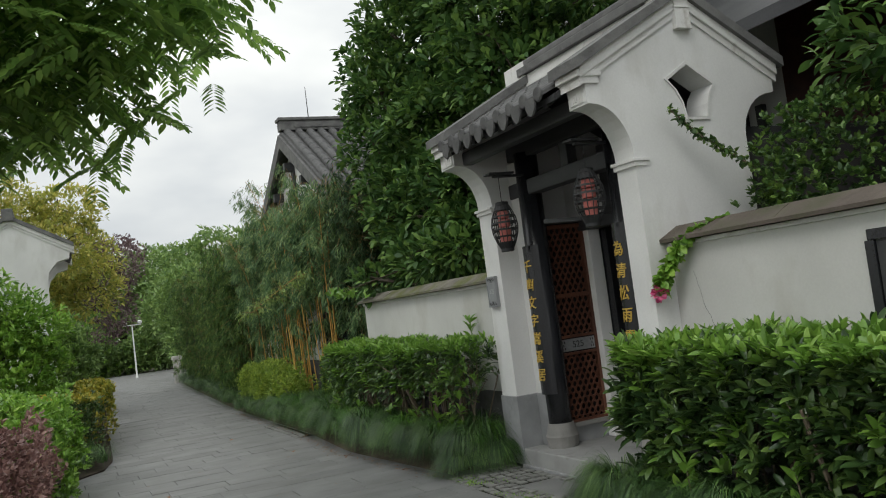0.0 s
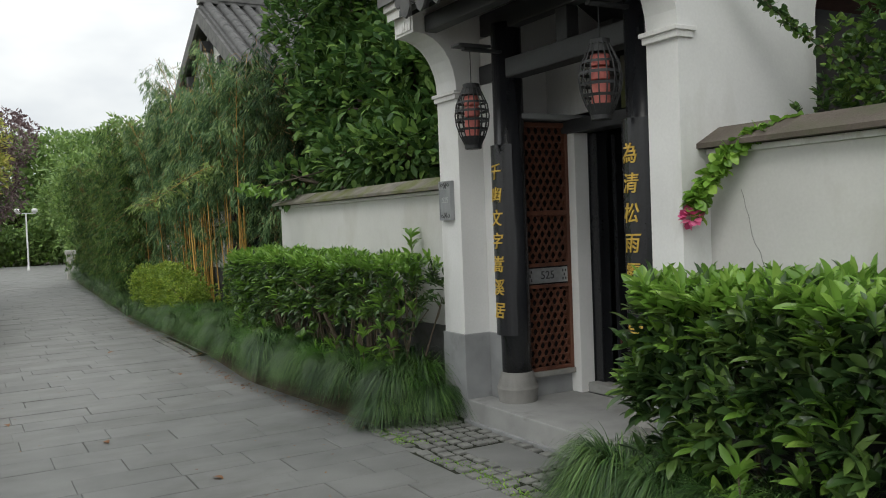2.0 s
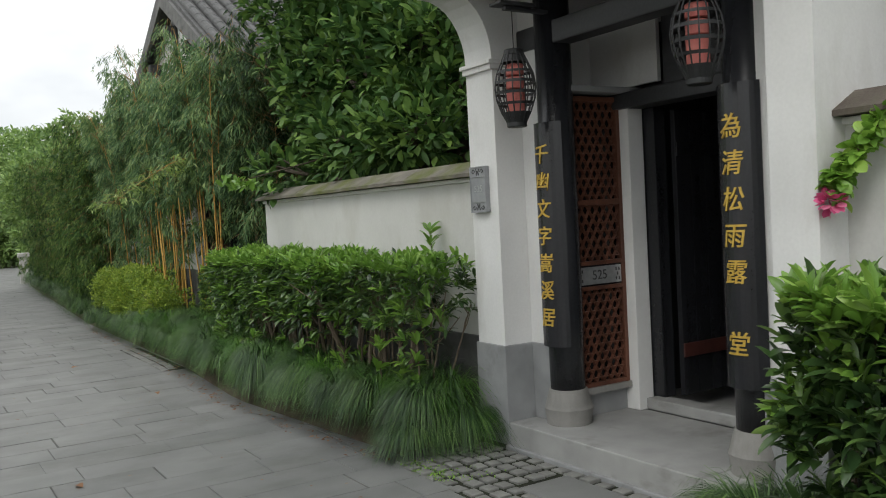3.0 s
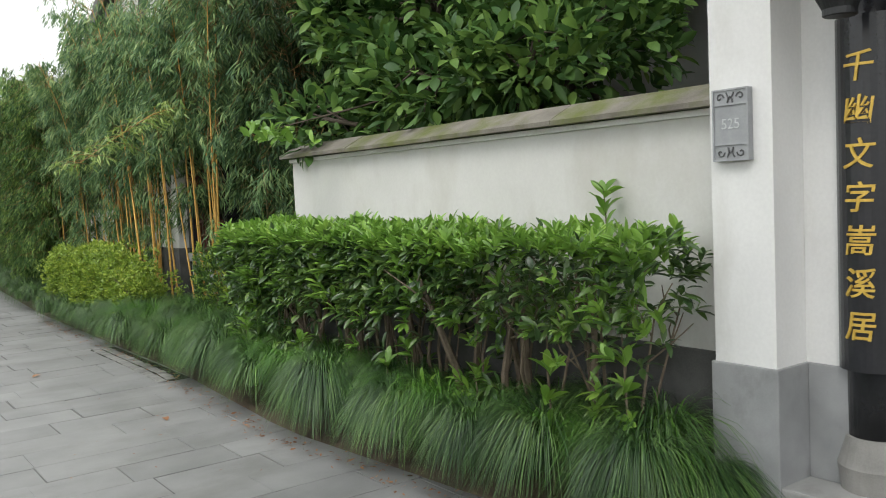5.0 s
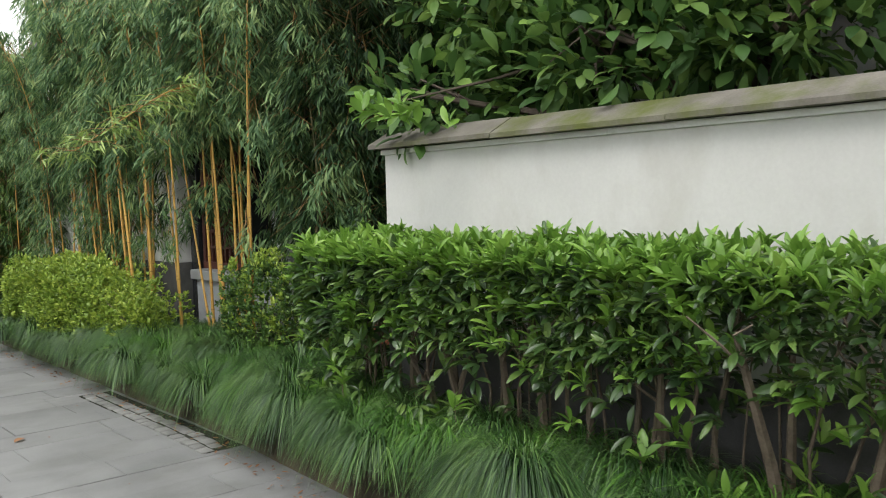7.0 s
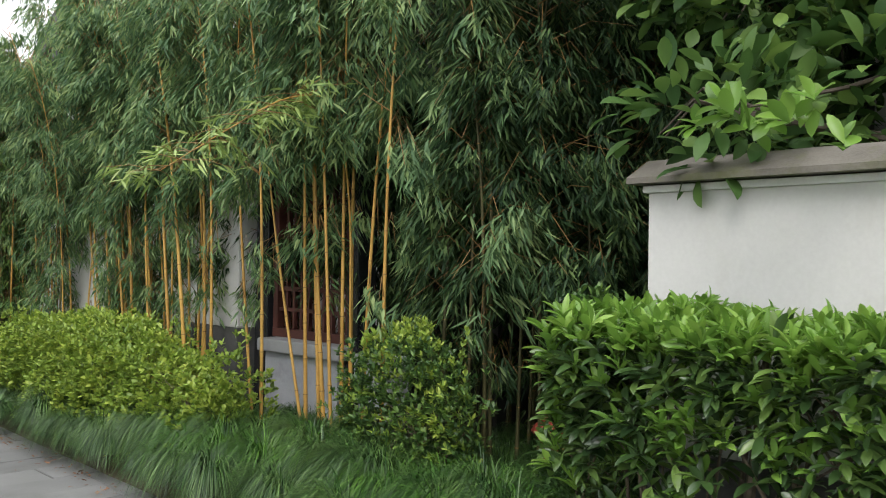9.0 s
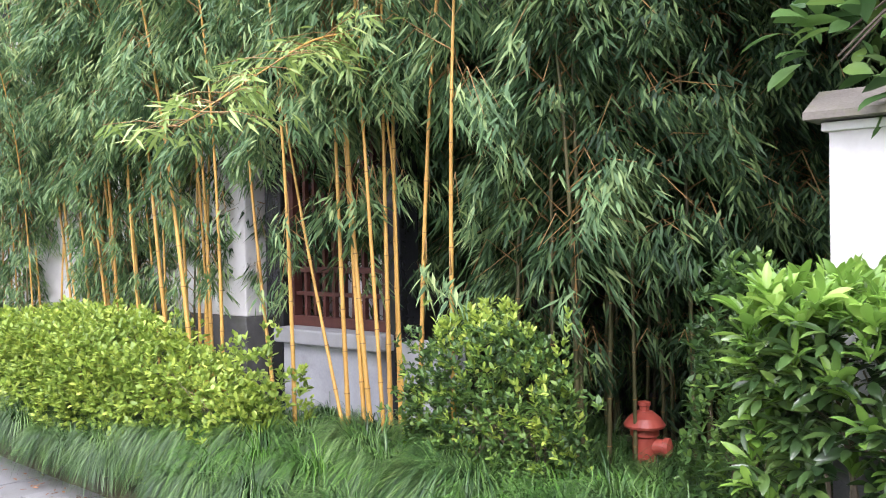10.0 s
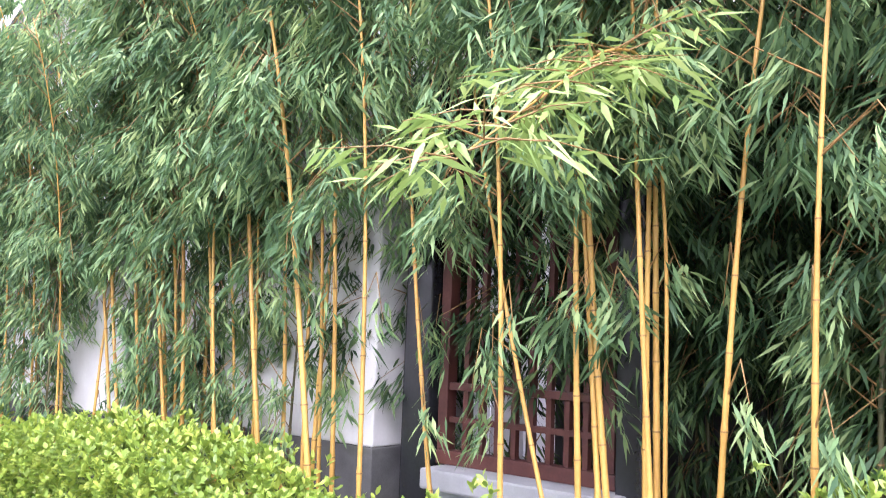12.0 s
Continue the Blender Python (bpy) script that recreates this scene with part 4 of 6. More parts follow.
# dark-coloured room back wall, standing for the shade behind the window
vpart("back_wall", boxed(5.6, 5.7, 13.9, 15.25, 0, 2.7), M_ROOMSHADE)
# added dark wall that keeps the hollow behind the hydrant black
vpart("back_wall", boxed(6.4, 6.5, 11.6, 13.9, 0, 2.7), M_ROOMSHADE)
vpart("back_wall", boxed(5.702, 6.5, 13.902, 14.0, 0, 2.7), M_ROOMSHADE)
# unseen roof slab, sized by how much daylight should fall behind the window
vpart("roof", boxed(4.7, 6.5, 13.9, 15.7, 2.72, 2.80), M_TILE, "unseen grey roof over the pavilion room")
win = vpart("window", boxed(4.53, 4.60, 14.30, 15.24, 0.836, 0.90, 0.004), M_DARKRED, "dark red lattice window")
WY0, WY1 = 14.36, 15.18
bm = bmesh.new()
for y in (14.305, 15.18):
    box(bm, 4.53, 4.60, y, y + 0.055, 0.901, 2.7, 0.004)
for z in (1.18, 2.2, 2.64):
    box(bm, 4.54, 4.59, WY0, WY1, z, z + 0.035, 0.003)
part("window_frame", bm, M_DARKRED, win)
for k in range(1, 9):
    y = WY0 + (WY1 - WY0) * k / 9
    part("window_bar", boxed(4.55, 4.58, y - 0.013, y + 0.013, 0.901, 1.179), M_DARKRED, win)
    part("window_bar", boxed(4.55, 4.58, y - 0.013, y + 0.013, 1.216, 2.199), M_DARKRED, win)
part("window_bar", boxed(4.548, 4.582, WY0, WY1, 1.03, 1.056), M_DARKRED, win)

# gate across the lane: only its gable shows above the shrubs
lg = thing("gatehouse", "white gabled gatehouse across the lane with grey coping", "gatehouse", (-0.5, 16, 0))
mirror_x = lambda pts: [(3.86 - x, z + 0.58 if z > 0.5 else z) for x, z in pts]
far_gable = [(FRONT, 0.0), (FRONT, 2.43), (3.83, 2.6), (3.68, 2.78), (3.46, 2.84), (3.43, 3.04), (4.46, 3.62), (5.35, 3.1), (5.30, 2.93), (5.05, 2.78), (BACK, 2.55), (BACK, 0.0)]
for y in (18.0, 20.4):
    o = part("gable_wall", prism(bmesh.new(), mirror_x(far_gable), y, y + 0.25), M_PLASTER, lg)
    o.matrix_parent_inverse = Matrix.Translation((0.5, -16, 0))
    for lo, hi in (((3.36, 3.02), (4.46, 3.63)), ((5.38, 3.07), (4.46, 3.63))):
        for b0, b1, w, mm in ((-0.10, -0.045, 0.016, M_PLASTER_TRIM), (-0.043, 0.035, 0.036, M_PLASTER_TRIM), (0.037, 0.115, 0.07, M_RIDGE)):
            pts = mirror_x([lo, hi])
            o = part("coping" if b0 > 0 else "verge_band", slope_strip(pts[0], pts[1], b0, b1, y - w, y + 0.25 + w), mm, lg)
            o.matrix_parent_inverse = Matrix.Translation((0.5, -16, 0))
o = part("ridge", boxed(-0.70, -0.50, 17.9, 20.7, 4.2, 4.44, 0.02), M_RIDGE, lg, "grey ridge")
o.matrix_parent_inverse = Matrix.Translation((0.5, -16, 0))
o = part("roof_slope", slope_strip(mirror_x([(3.4, 3.0)])[0], mirror_x([(4.46, 3.56)])[0], -0.04, 0.02, 18.25, 20.4), M_TILE, lg)
o.matrix_parent_inverse = Matrix.Translation((0.5, -16, 0))

# dark-eaved house behind the south wall
sh = thing("house", "dark timber house under deep eaves behind the garden wall", "house", (8, 2, 0))


def spart(name, bm, m, label=""):
    o = part(name, bm, m, sh, label)
    o.matrix_parent_inverse = Matrix.Translation((-8, -2, 0))


spart("wall", boxed(7.6, 7.8, -5, 6.9, 0, 5.2), M_DARKRED, "dark red-brown timber wall")
spart("eave", prism(bmesh.new(), [(5.7, 3.62), (5.7, 3.74), (12.0, 9.4), (12.0, 9.2)], -5, 13.4), M_BEAM, "deep dark eave")
for k in range(9):
    y = 0.2 + 0.75 * k
    spart("window_frame", boxed(7.54, 7.6, y, y + 0.08, 1.0, 3.0, 0.005), M_REDWOOD)
    spart("pane", boxed(7.57, 7.595, y + 0.1, y + 0.66, 1.3, 2.9), M_GLASS)
spart("wall", boxed(7.6, 7.8, 6.9, 13.2, 0, 5.2), M_PLASTER, "white plaster wall bay")
for k in range(6):
    spart("mullion", boxed(7.52, 7.6, 7.2 + 0.28 * k, 7.3 + 0.28 * k, 1.2, 3.4, 0.006), M_BEAM)
spart("rail", boxed(7.53, 7.6, 0.2, 6.4, 1.18, 1.28, 0.005), M_REDWOOD)


# ---- plants ----
def hedge(name, label, category, x0, x1, y0, y1, z0, z1, shoots, leaf, width, rng, stems, thin_end=False, shape=BROAD, mats=(None, None), young=0.25, bush=False, bare=False):
    """A clipped hedge: woody stems, dark leaf whorls through it and young ones over the top."""
    h = thing(name, label, category, ((x0 + x1) / 2, (y0 + y1) / 2, 0.05))
    inv = Matrix.Translation(-h.location)
    cs, ax = [], []
    cx, ww = (x0 + x1) / 2, (x1 - x0) / 2
    while len(cs) < shoots:
        y = rng.uniform(y0, y1)
        z = z0 + (z1 - z0) * rng.uniform(0, 1) ** 0.75
        u = rng.uniform(-1, 1)
        edge = min(1, (y - y0) / 0.35, (y1 - y) / 0.35)
        side = ww * (0.82 + 0.18 * edge) * (0.9 + 0.22 * noise.noise((y * 2.1, z * 2.4, 3.0)))
        top = z1 + 0.07 * noise.noise((y * 1.9, u * 2.0, 7.0)) - 0.05 * u * u
        if bush:
            q = math.sqrt(max(0.0, 1 - (2 * (y - y0) / (y1 - y0) - 1) ** 2))
            top, side = z0 + (top - z0) * (0.35 + 0.65 * q) * math.sqrt(max(0.08, 1 - 0.72 * u * u)), side * (0.3 + 0.7 * q)
        if z > top:
            continue
        if rng.random() < 0.66:
            r = rng.random()
            if r < 0.40:
                u = -1 + abs(rng.normal(0, 0.12))
            elif r < 0.72:
                z = top - abs(rng.normal(0, 0.05))
            elif r < 0.85:
                u = 1 - abs(rng.normal(0, 0.12))
            else:
                y = y0 + abs(rng.normal(0, 0.06)) if rng.random() < 0.5 else y1 - abs(rng.normal(0, 0.06))
        low = (z - z0) / (z1 - z0)
        if not bush and rng.random() > ((0.11 if low < 0.45 else 2.8 * low - 1.15) if bare else 0.05 + 1.2 * low):
            continue
        if thin_end and y < y0 + 1.7 and rng.random() > 0.28 + 0.55 * (y - y0) / 1.7:
            continue
        cs.append((cx + side * u, y, z))
        ax.append((0.9 * u * (1.15 - 0.5 * low), 0.5 * rng.normal(), 0.35 + 0.9 * low + 0.25 * rng.normal()))
    cs, ax = np.array(cs), np.array(ax)
    hi = cs[:, 2] > z1 - 0.10
    lightone = (hi & (rng.random(len(cs)) < 0.84)) | (rng.random(len(cs)) < young * 0.4)
    for sel, m, nm, lab in ((~lightone, mats[0], "foliage", "dark glossy older leaves"), (lightone, mats[1], "young_foliage", "fresh yellow-green young leaves")):
        if not sel.any():
            continue
        p, w = whorls(cs[sel], ax[sel], 7, rng, 1.1 if nm == "foliage" else 0.85)
        n = len(p)
        if bare and nm == "foliage":
            w[:, 2] -= rng.uniform(0, 1.3, n)
        o = leaves(nm, p, w, leaf * rng.uniform(0.6, 1.15, n), width * rng.uniform(0.75, 1.15, n), shape, m, h, rng, lab, roll=0.35)
        o.matrix_parent_inverse = inv
    for k in range(stems):
        y = y0 + 0.1 + (y1 - y0 - 0.2) * (k + rng.uniform(0.2, 0.8)) / stems
        x = cx + (rng.uniform(-0.15, 0.5) if bare else rng.uniform(-0.35, 0.4)) * ww
        bm = bmesh.new()
        zt = z0 + (z1 - z0) * (rng.uniform(0.35, 0.55) if bush else rng.uniform(0.62, 0.9))
        p0, p1 = (x, y, 0.0), (x + rng.normal(0, 0.05), y + rng.normal(0, 0.05), zt * 0.5)
        p2 = (p1[0] + rng.normal(0, 0.07), p1[1] + rng.normal(0, 0.08), zt)
        r = rng.uniform(0.004, 0.009) if bush else (rng.uniform(0.020, 0.030) if rng.random() < 0.22 else rng.uniform(0.006, 0.015)) if bare else rng.uniform(0.009, 0.024)
        tube(bm, [p0, p1, p2], [r, r * 0.8, r * 0.4], 6)
        for b in range(3):
            s = rng.uniform(0.3, 0.9)
            q = [p1[i] + (p2[i] - p1[i]) * s for i in range(3)]
            e = (q[0] + rng.normal(0.0, 0.06), q[1] + rng.normal(0, 0.13), q[2] + rng.uniform(0.08, 0.3))
            tube(bm, [q, [(q[i] + e[i]) / 2 + rng.normal(0, 0.015) for i in range(3)], e], [min(r * 0.5, 0.007), min(r * 0.4, 0.005), min(r * 0.25, 0.003)], 5)
        o = part("stem", bm, M_STEM, h)
        o.matrix_parent_inverse = inv
    return h


rng = np.random.default_rng(11)
hedge("hedge", "clipped broad-leaved hedge with bare lower stems before the white wall", "hedge", 3.36, 3.98, 7.55, 11.75, 0.12, 1.22, 2100, 0.104, 0.030, rng, 58, True, mats=(L_HEDGE, L_SHOOT), young=0.75, bare=True)
hedge("hedge", "full broad-leaved hedge with glossy leaves beside the gate", "hedge", 3.19, 3.98, -0.5, 4.69, 0.14, 1.18, 2800, 0.130, 0.040, rng, 34, mats=(L_HEDGE, L_SHOOT), young=0.42)
hedge("shrub", "low golden-green privet mound under the bamboo", "shrub", 3.22, 4.08, 14.35, 18.2, 0.10, 0.99, 5200, 0.045, 0.024, rng, 14, shape=SIMPLE, mats=(L_GOLDEN, L_GOLDEN), bush=True)
hedge("shrub", "airy fine-leaved shrub between bamboo and hydrant", "shrub", 3.72, 4.32, 12.68, 13.62, 0.10, 1.10, 1500, 0.042, 0.018, rng, 8, shape=SIMPLE, mats=(L_NANDINA, L_GOLDEN), bush=True, young=0.6)
hedge("shrub", "dark small-leaved shrub at the wall's end", "shrub", 3.85, 4.25, 11.72, 12.22, 0.10, 1.34, 480, 0.055, 0.022, rng, 6, shape=SIMPLE, mats=(L_NANDINA, L_NANDINA), bush=True)
hedge("shrub", "rounded dark red loropetalum shrub beside the lane", "shrub", -1.9, 0.0, 6.4, 9.6, 0.0, 1.22, 5200, 0.05, 0.03, rng, 10, shape=SIMPLE, mats=(L_RED, L_RED), bush=True)
hedge("shrub", "rounded bright green shrub beside the lane", "shrub", -1.9, 0.24, 9.4, 12.3, 0.0, 1.30, 4200, 0.075, 0.036, rng, 10, shape=SIMPLE, mats=(L_BRIGHT, L_SHOOT), bush=True)
hedge("hedge", "clipped orange-topped privet hedge at the lane's bend", "hedge", -1.6, 0.60, 13.2, 14.6, 0.0, 0.98, 2600, 0.06, 0.03, rng, 12, shape=SIMPLE, mats=(L_HEDGE, L_ORANGE), young=0.2)
hedge("hedge", "clipped yellow-topped privet hedge further along the lane", "hedge", 0.25, 0.85, 14.9, 19.0, 0.0, 1.02, 1500, 0.07, 0.035, rng, 10, shape=SIMPLE, mats=(L_ORANGE, L_ORANGE), young=0.9)
hedge("shrub", "tall fresh green shrub beside the lane", "shrub", -3.2, 0.28, 14.6, 17.4, 0.0, 2.5, 4600, 0.11, 0.05, rng, 12, shape=SIMPLE, mats=(L_BRIGHT, L_BRIGHT), bush=True, young=0.8)
hedge("shrub", "dense green shrub under the yellowing tree", "shrub", -2.4, 1.05, 21.0, 23.4, 0.0, 2.5, 3200, 0.13, 0.06, rng, 8, shape=SIMPLE, mats=(L_FAR, L_BRIGHT), bush=True, young=0.3)
hedge("shrub", "low dense shrubs closing the lane's far end", "shrub", -6.0, 2.6, 51.2, 53.5, 0.0, 2.6, 2600, 0.26, 0.13, rng, 6, shape=SIMPLE, mats=(L_FAR, L_FAR), bush=True)
hedge("shrub", "low dense shrubs behind the street lamp", "shrub", 1.5, 11.0, 51.4, 54.0, 0.0, 2.2, 2600, 0.26, 0.13, rng, 6, shape=SIMPLE, mats=(L_FAR, L_BRIGHT), bush=True, young=0.3)


def sprout(x, y, z0, z1, n, leaf):
    """A single upright shoot with leaf whorls."""
    t = thing("shrub_shoot", "upright young shoot with fresh green leaves", "shrub", (x, y, z0))
    part("stem", tube(bmesh.new(), [(0, 0, -0.1), (0.01, 0.01, (z1 - z0) * 0.5), (0.0, 0.02, z1 - z0)], [0.008, 0.006, 0.003], 5), M_STEM, t)
    c = np.array([(0.0, 0.01, (z1 - z0) * (k + 1) / n) for k in range(n)])
    p, w = whorls(c, np.tile([0.0, 0.0, 0.8], (n, 1)) + rng.normal(0, 0.25, (n, 3)), 7, rng, 1.1)
    leaves("foliage", p, w, leaf * rng.uniform(0.7, 1.1, len(p)), leaf * 0.34 * rng.uniform(0.8, 1.1, len(p)), BROAD, L_SHOOT, t, rng, roll=0.3)


for x, y, z0, z1, n in ((3.96, 8.12, 0.85, 1.40, 6), (3.45, 7.75, 0.08, 0.45, 3), (3.42, 8.0, 0.08, 0.62, 4), (3.40, 8.5, 0.1, 0.5, 3), (3.38, 9.3, 0.1, 0.48, 3), (3.5, 7.62, 0.1, 0.85, 5), (3.36, 10.3, 0.1, 0.5, 3), (3.36, 11.2, 0.1, 0.5, 3), (3.2, 4.0, 0.1, 0.5, 3), (3.22, 3.2, 0.1, 0.55, 3)):
    sprout(x, y, z0, z1, n, 0.12)


def lilyturf(name, label, spots, blades, rng, length=(0.30, 0.5), edge=None, heading=math.pi, loose=0.16, material=None):
    """Mop-headed tussocks of grass: blades rise from each crown and arch over, mostly towards the lane."""
    seg = 6
    n = len(spots) * blades
    base = np.repeat(np.asarray(spots, float), blades, axis=0)
    th = heading + np.repeat(rng.normal(0, 0.38, len(spots)), blades) + np.where(rng.random(n) < loose, rng.uniform(-3.1, 3.1, n), rng.normal(0, 0.62, n))
    d = np.stack([np.cos(th), np.sin(th)], 1)
    base[:, :2] += d * rng.uniform(0, 0.075, (n, 1))
    ln = rng.uniform(*length, n) * np.repeat(rng.uniform(0.72, 1.2, len(spots)), blades)
    lean = np.clip(rng.normal(0.84, 0.17, n), 0.3, 1.15)
    wd = rng.uniform(0.0019, 0.0036, n)
    side = np.stack([-d[:, 1], d[:, 0]], 1)
    reach = np.ones(n)
    if edge is not None:
        limit = np.array([edge(v) for v in base[:, 1]]) - 0.07 + rng.normal(0, 0.06, n) - 0.09 * np.array([noise.noise((0.3, v * 2.6, 4.0)) for v in base[:, 1]])
        reach = np.clip((base[:, 0] - limit) / np.maximum(ln * lean * 0.8 * -d[:, 0], 0.01), 0.15, 1.0)
        reach = np.where(d[:, 0] < 0, reach, 1.0)
    rings = []
    for k in range(seg + 1):
        u = k / seg
        out = ln * lean * 0.80 * u ** 1.25 * reach
        up = ln * (1.56 * u - (0.62 + 1.0 * lean) * u * u)
        c = np.concatenate([base[:, :2] + d * out[:, None], np.maximum(base[:, 2] + up, 0.012 + 0.02 * (1 - u))[:, None]], 1)
        w = wd * (1 - u ** 2.2 * 0.93)
        s3 = np.concatenate([side * w[:, None], np.zeros((n, 1))], 1)
        rings += [c - s3, c + s3]
    co = np.stack(rings, 1).reshape(-1, 3)
    k = 2 * (seg + 1)
    quad = np.array([(2 * i, 2 * i + 1, 2 * i + 3, 2 * i + 2) for i in range(seg)])
    loops = (quad[None] + np.arange(n)[:, None, None] * k).reshape(-1)
    me = bpy.data.meshes.new(name)
    me.vertices.add(len(co))
    me.vertices.foreach_set("co", co.astype(np.float32).ravel())
    me.loops.add(len(loops))
    me.loops.foreach_set("vertex_index", loops.astype(np.int32))
    me.polygons.add(n * seg)
    me.polygons.foreach_set("loop_start", np.arange(0, n * seg * 4, 4, dtype=np.int32))
    me.update(calc_edges=True)
    me.materials.append(material or L_GRASS)
    return tagged(new(name, me), label, "grass", kind="stuff")


def spots_between(y0, y1, near, far, gap, rng, rise=0.08, back=0.25):
    out = []
    y = y0
    while y < y1:
        x = near(y) + back
        while x < far(y):
            out.append((x + rng.normal(0, gap * 0.30), y + rng.normal(0, gap * 0.25), 0.02 + rise * min(1, (x - near(y)) * 4)))
            x += gap
        y += gap
    return out


lilyturf("grass", "dense dark green lilyturf border arching over the lane's edge", spots_between(7.6, 12.4, right_edge, lambda y: 3.85, 0.33, rng, 0.15), 900, rng, (0.38, 0.60), right_edge)
lilyturf("grass", "rounded lilyturf tussock at the border's end by the gate", [(3.36 + 0.19 * k, 7.47 + 0.04 * (k % 2), 0.04) for k in range(3)], 880, rng, (0.36, 0.52), None, 4.0, 0.3)
lilyturf("grass", "lilyturf bank under the golden bamboo", spots_between(12.4, 17.5, right_edge, lambda y: 4.1 if y < 13.3 else 4.4 if y < 14.9 else 3.6, 0.30, rng, 0.2, 0.13), 640, rng, (0.32, 0.52), right_edge, loose=0.3)
lilyturf("grass", "fresh green lilyturf blades on the border's crest", spots_between(7.6, 12.4, lambda y: right_edge(y) + 0.12, lambda y: 3.8, 0.24, rng, 0.20), 190, rng, (0.26, 0.46), None, math.pi, 0.45, L_GRASSNEW)
lilyturf("grass", "fresh green lilyturf blades on the bank under the bamboo", spots_between(12.4, 17.0, lambda y: right_edge(y) + 0.12, lambda y: 4.1 if y < 14.9 else 3.5, 0.26, rng, 0.22), 150, rng, (0.26, 0.44), None, math.pi, 0.5, L_GRASSNEW)
lilyturf("grass", "dark lilyturf border further along the lane", spots_between(17.5, 34, right_edge, lambda y: right_edge(y) + 0.55, 0.28, rng), 120, rng, (0.4, 0.6), right_edge)
lilyturf("grass", "long lilyturf under the hedge beside the gate", spots_between(-0.5, 4.85, lambda y: 3.02, lambda y: 3.8, 0.31, rng, 0.09), 880, rng, (0.40, 0.64), lambda y: 3.08)
lilyturf("grass", "long lilyturf tussock at the hedge's end by the step", [(3.30 + 0.17 * k, 4.87 + 0.03 * (k % 2), 0.05) for k in range(4)], 880, rng, (0.36, 0.54), None, 2.4, 0.25)
lilyturf("grass", "lilyturf tuft at the foot of the shrubs", spots_between(11.8, 13.2, lambda y: -0.2, lambda y: 0.5 if y > 12.3 else 0.2, 0.2, rng), 90, rng, (0.3, 0.45))
lilyturf("grass", "lilyturf under the bamboo's shade beside the hydrant", spots_between(11.9, 13.6, lambda y: 4.1, lambda y: 5.3, 0.22, rng, 0.12), 220, rng, (0.30, 0.44))


def blob_tree(name, label, base, trunk_r, blobs, clumps, per, leaf, width, material, rng, shape=SIMPLE, droop=0.0, fork=1.2, category="tree", spread=1.2):
    """A trunk with limbs to each mass of the crown, and leaf clumps through every mass, denser near its skin."""
    t = thing(name, label, category, base)
    bx, by, bz = base
    top = np.mean([b[0] for b in blobs], axis=0)
    crotch = Vector((bx + (top[0] - bx) * 0.25, by + (top[1] - by) * 0.25, bz + fork))
    bm = tube(bmesh.new(), [(0, 0, -0.05), (Vector((0.02, 0.03, fork * 0.5))), crotch - Vector(base)], [trunk_r * 1.25, trunk_r, trunk_r * 0.8], 9)
    part("trunk", bm, M_BARK, t, smooth=True)
    cs, ax = [], []
    sizes = np.array([b[1][0] * b[1][1] * b[1][2] for b in blobs])
    share = sizes ** 0.75 / (sizes ** 0.75).sum()
    for (c, r), s in zip(blobs, share):
        c, r = np.array(c, float), np.array(r, float)
        mid = (np.array(crotch) + c) / 2 + rng.normal(0, 0.12, 3)
        bm = tube(bmesh.new(), [crotch - Vector(base), Vector(mid) - Vector(base), Vector(c) - Vector(base)], [trunk_r * 0.5, trunk_r * 0.28, min(trunk_r * 0.12, 0.06 * float(r.min()))], 6)
        for k in range(4):
            d = rng.normal(0, 1, 3)
            d = d / np.linalg.norm(d) * r * 0.8
            tube(bm, [Vector(mid * 0.3 + c * 0.7) - Vector(base), Vector(c + d * 0.5 + (0, 0, 0.1)) - Vector(base), Vector(c + d) - Vector(base)], [min(trunk_r * 0.16, 0.05 * float(r.min())), min(trunk_r * 0.1, 0.03 * float(r.min())), 0.004], 5)
        part("limb", bm, M_BARK, t)
        n = max(8, int(clumps * s))
        d = rng.normal(0, 1, (n, 3))
        d /= np.linalg.norm(d, axis=1, keepdims=True)
        rad = rng.uniform(0.35, 1.0, (n, 1)) ** 0.45
        lump = np.array([[1 + 0.28 * noise.noise((v[0] * 2.2 + c[0], v[1] * 2.2 + c[1], v[2] * 2.2 + c[2]))] for v in d])
        cs.append(c + d * r * rad * lump)
        ax.append(d + np.array([0, 0, 0.45 - droop]))
    cs, ax = np.concatenate(cs), np.concatenate(ax)
    p, w = whorls(cs, ax, per, rng, spread)
    w[:, 2] -= droop * rng.uniform(0.3, 1.2, len(w))
    n = len(p)
    p = p + w / np.linalg.norm(w, axis=1, keepdims=True) * rng.uniform(0, leaf * 0.8, (n, 1))
    leaves("crown", p - np.array(base), w, leaf * rng.uniform(0.6, 1.2, n), width * rng.uniform(0.7, 1.15, n), shape, material, t, rng, roll=0.45)
    return t


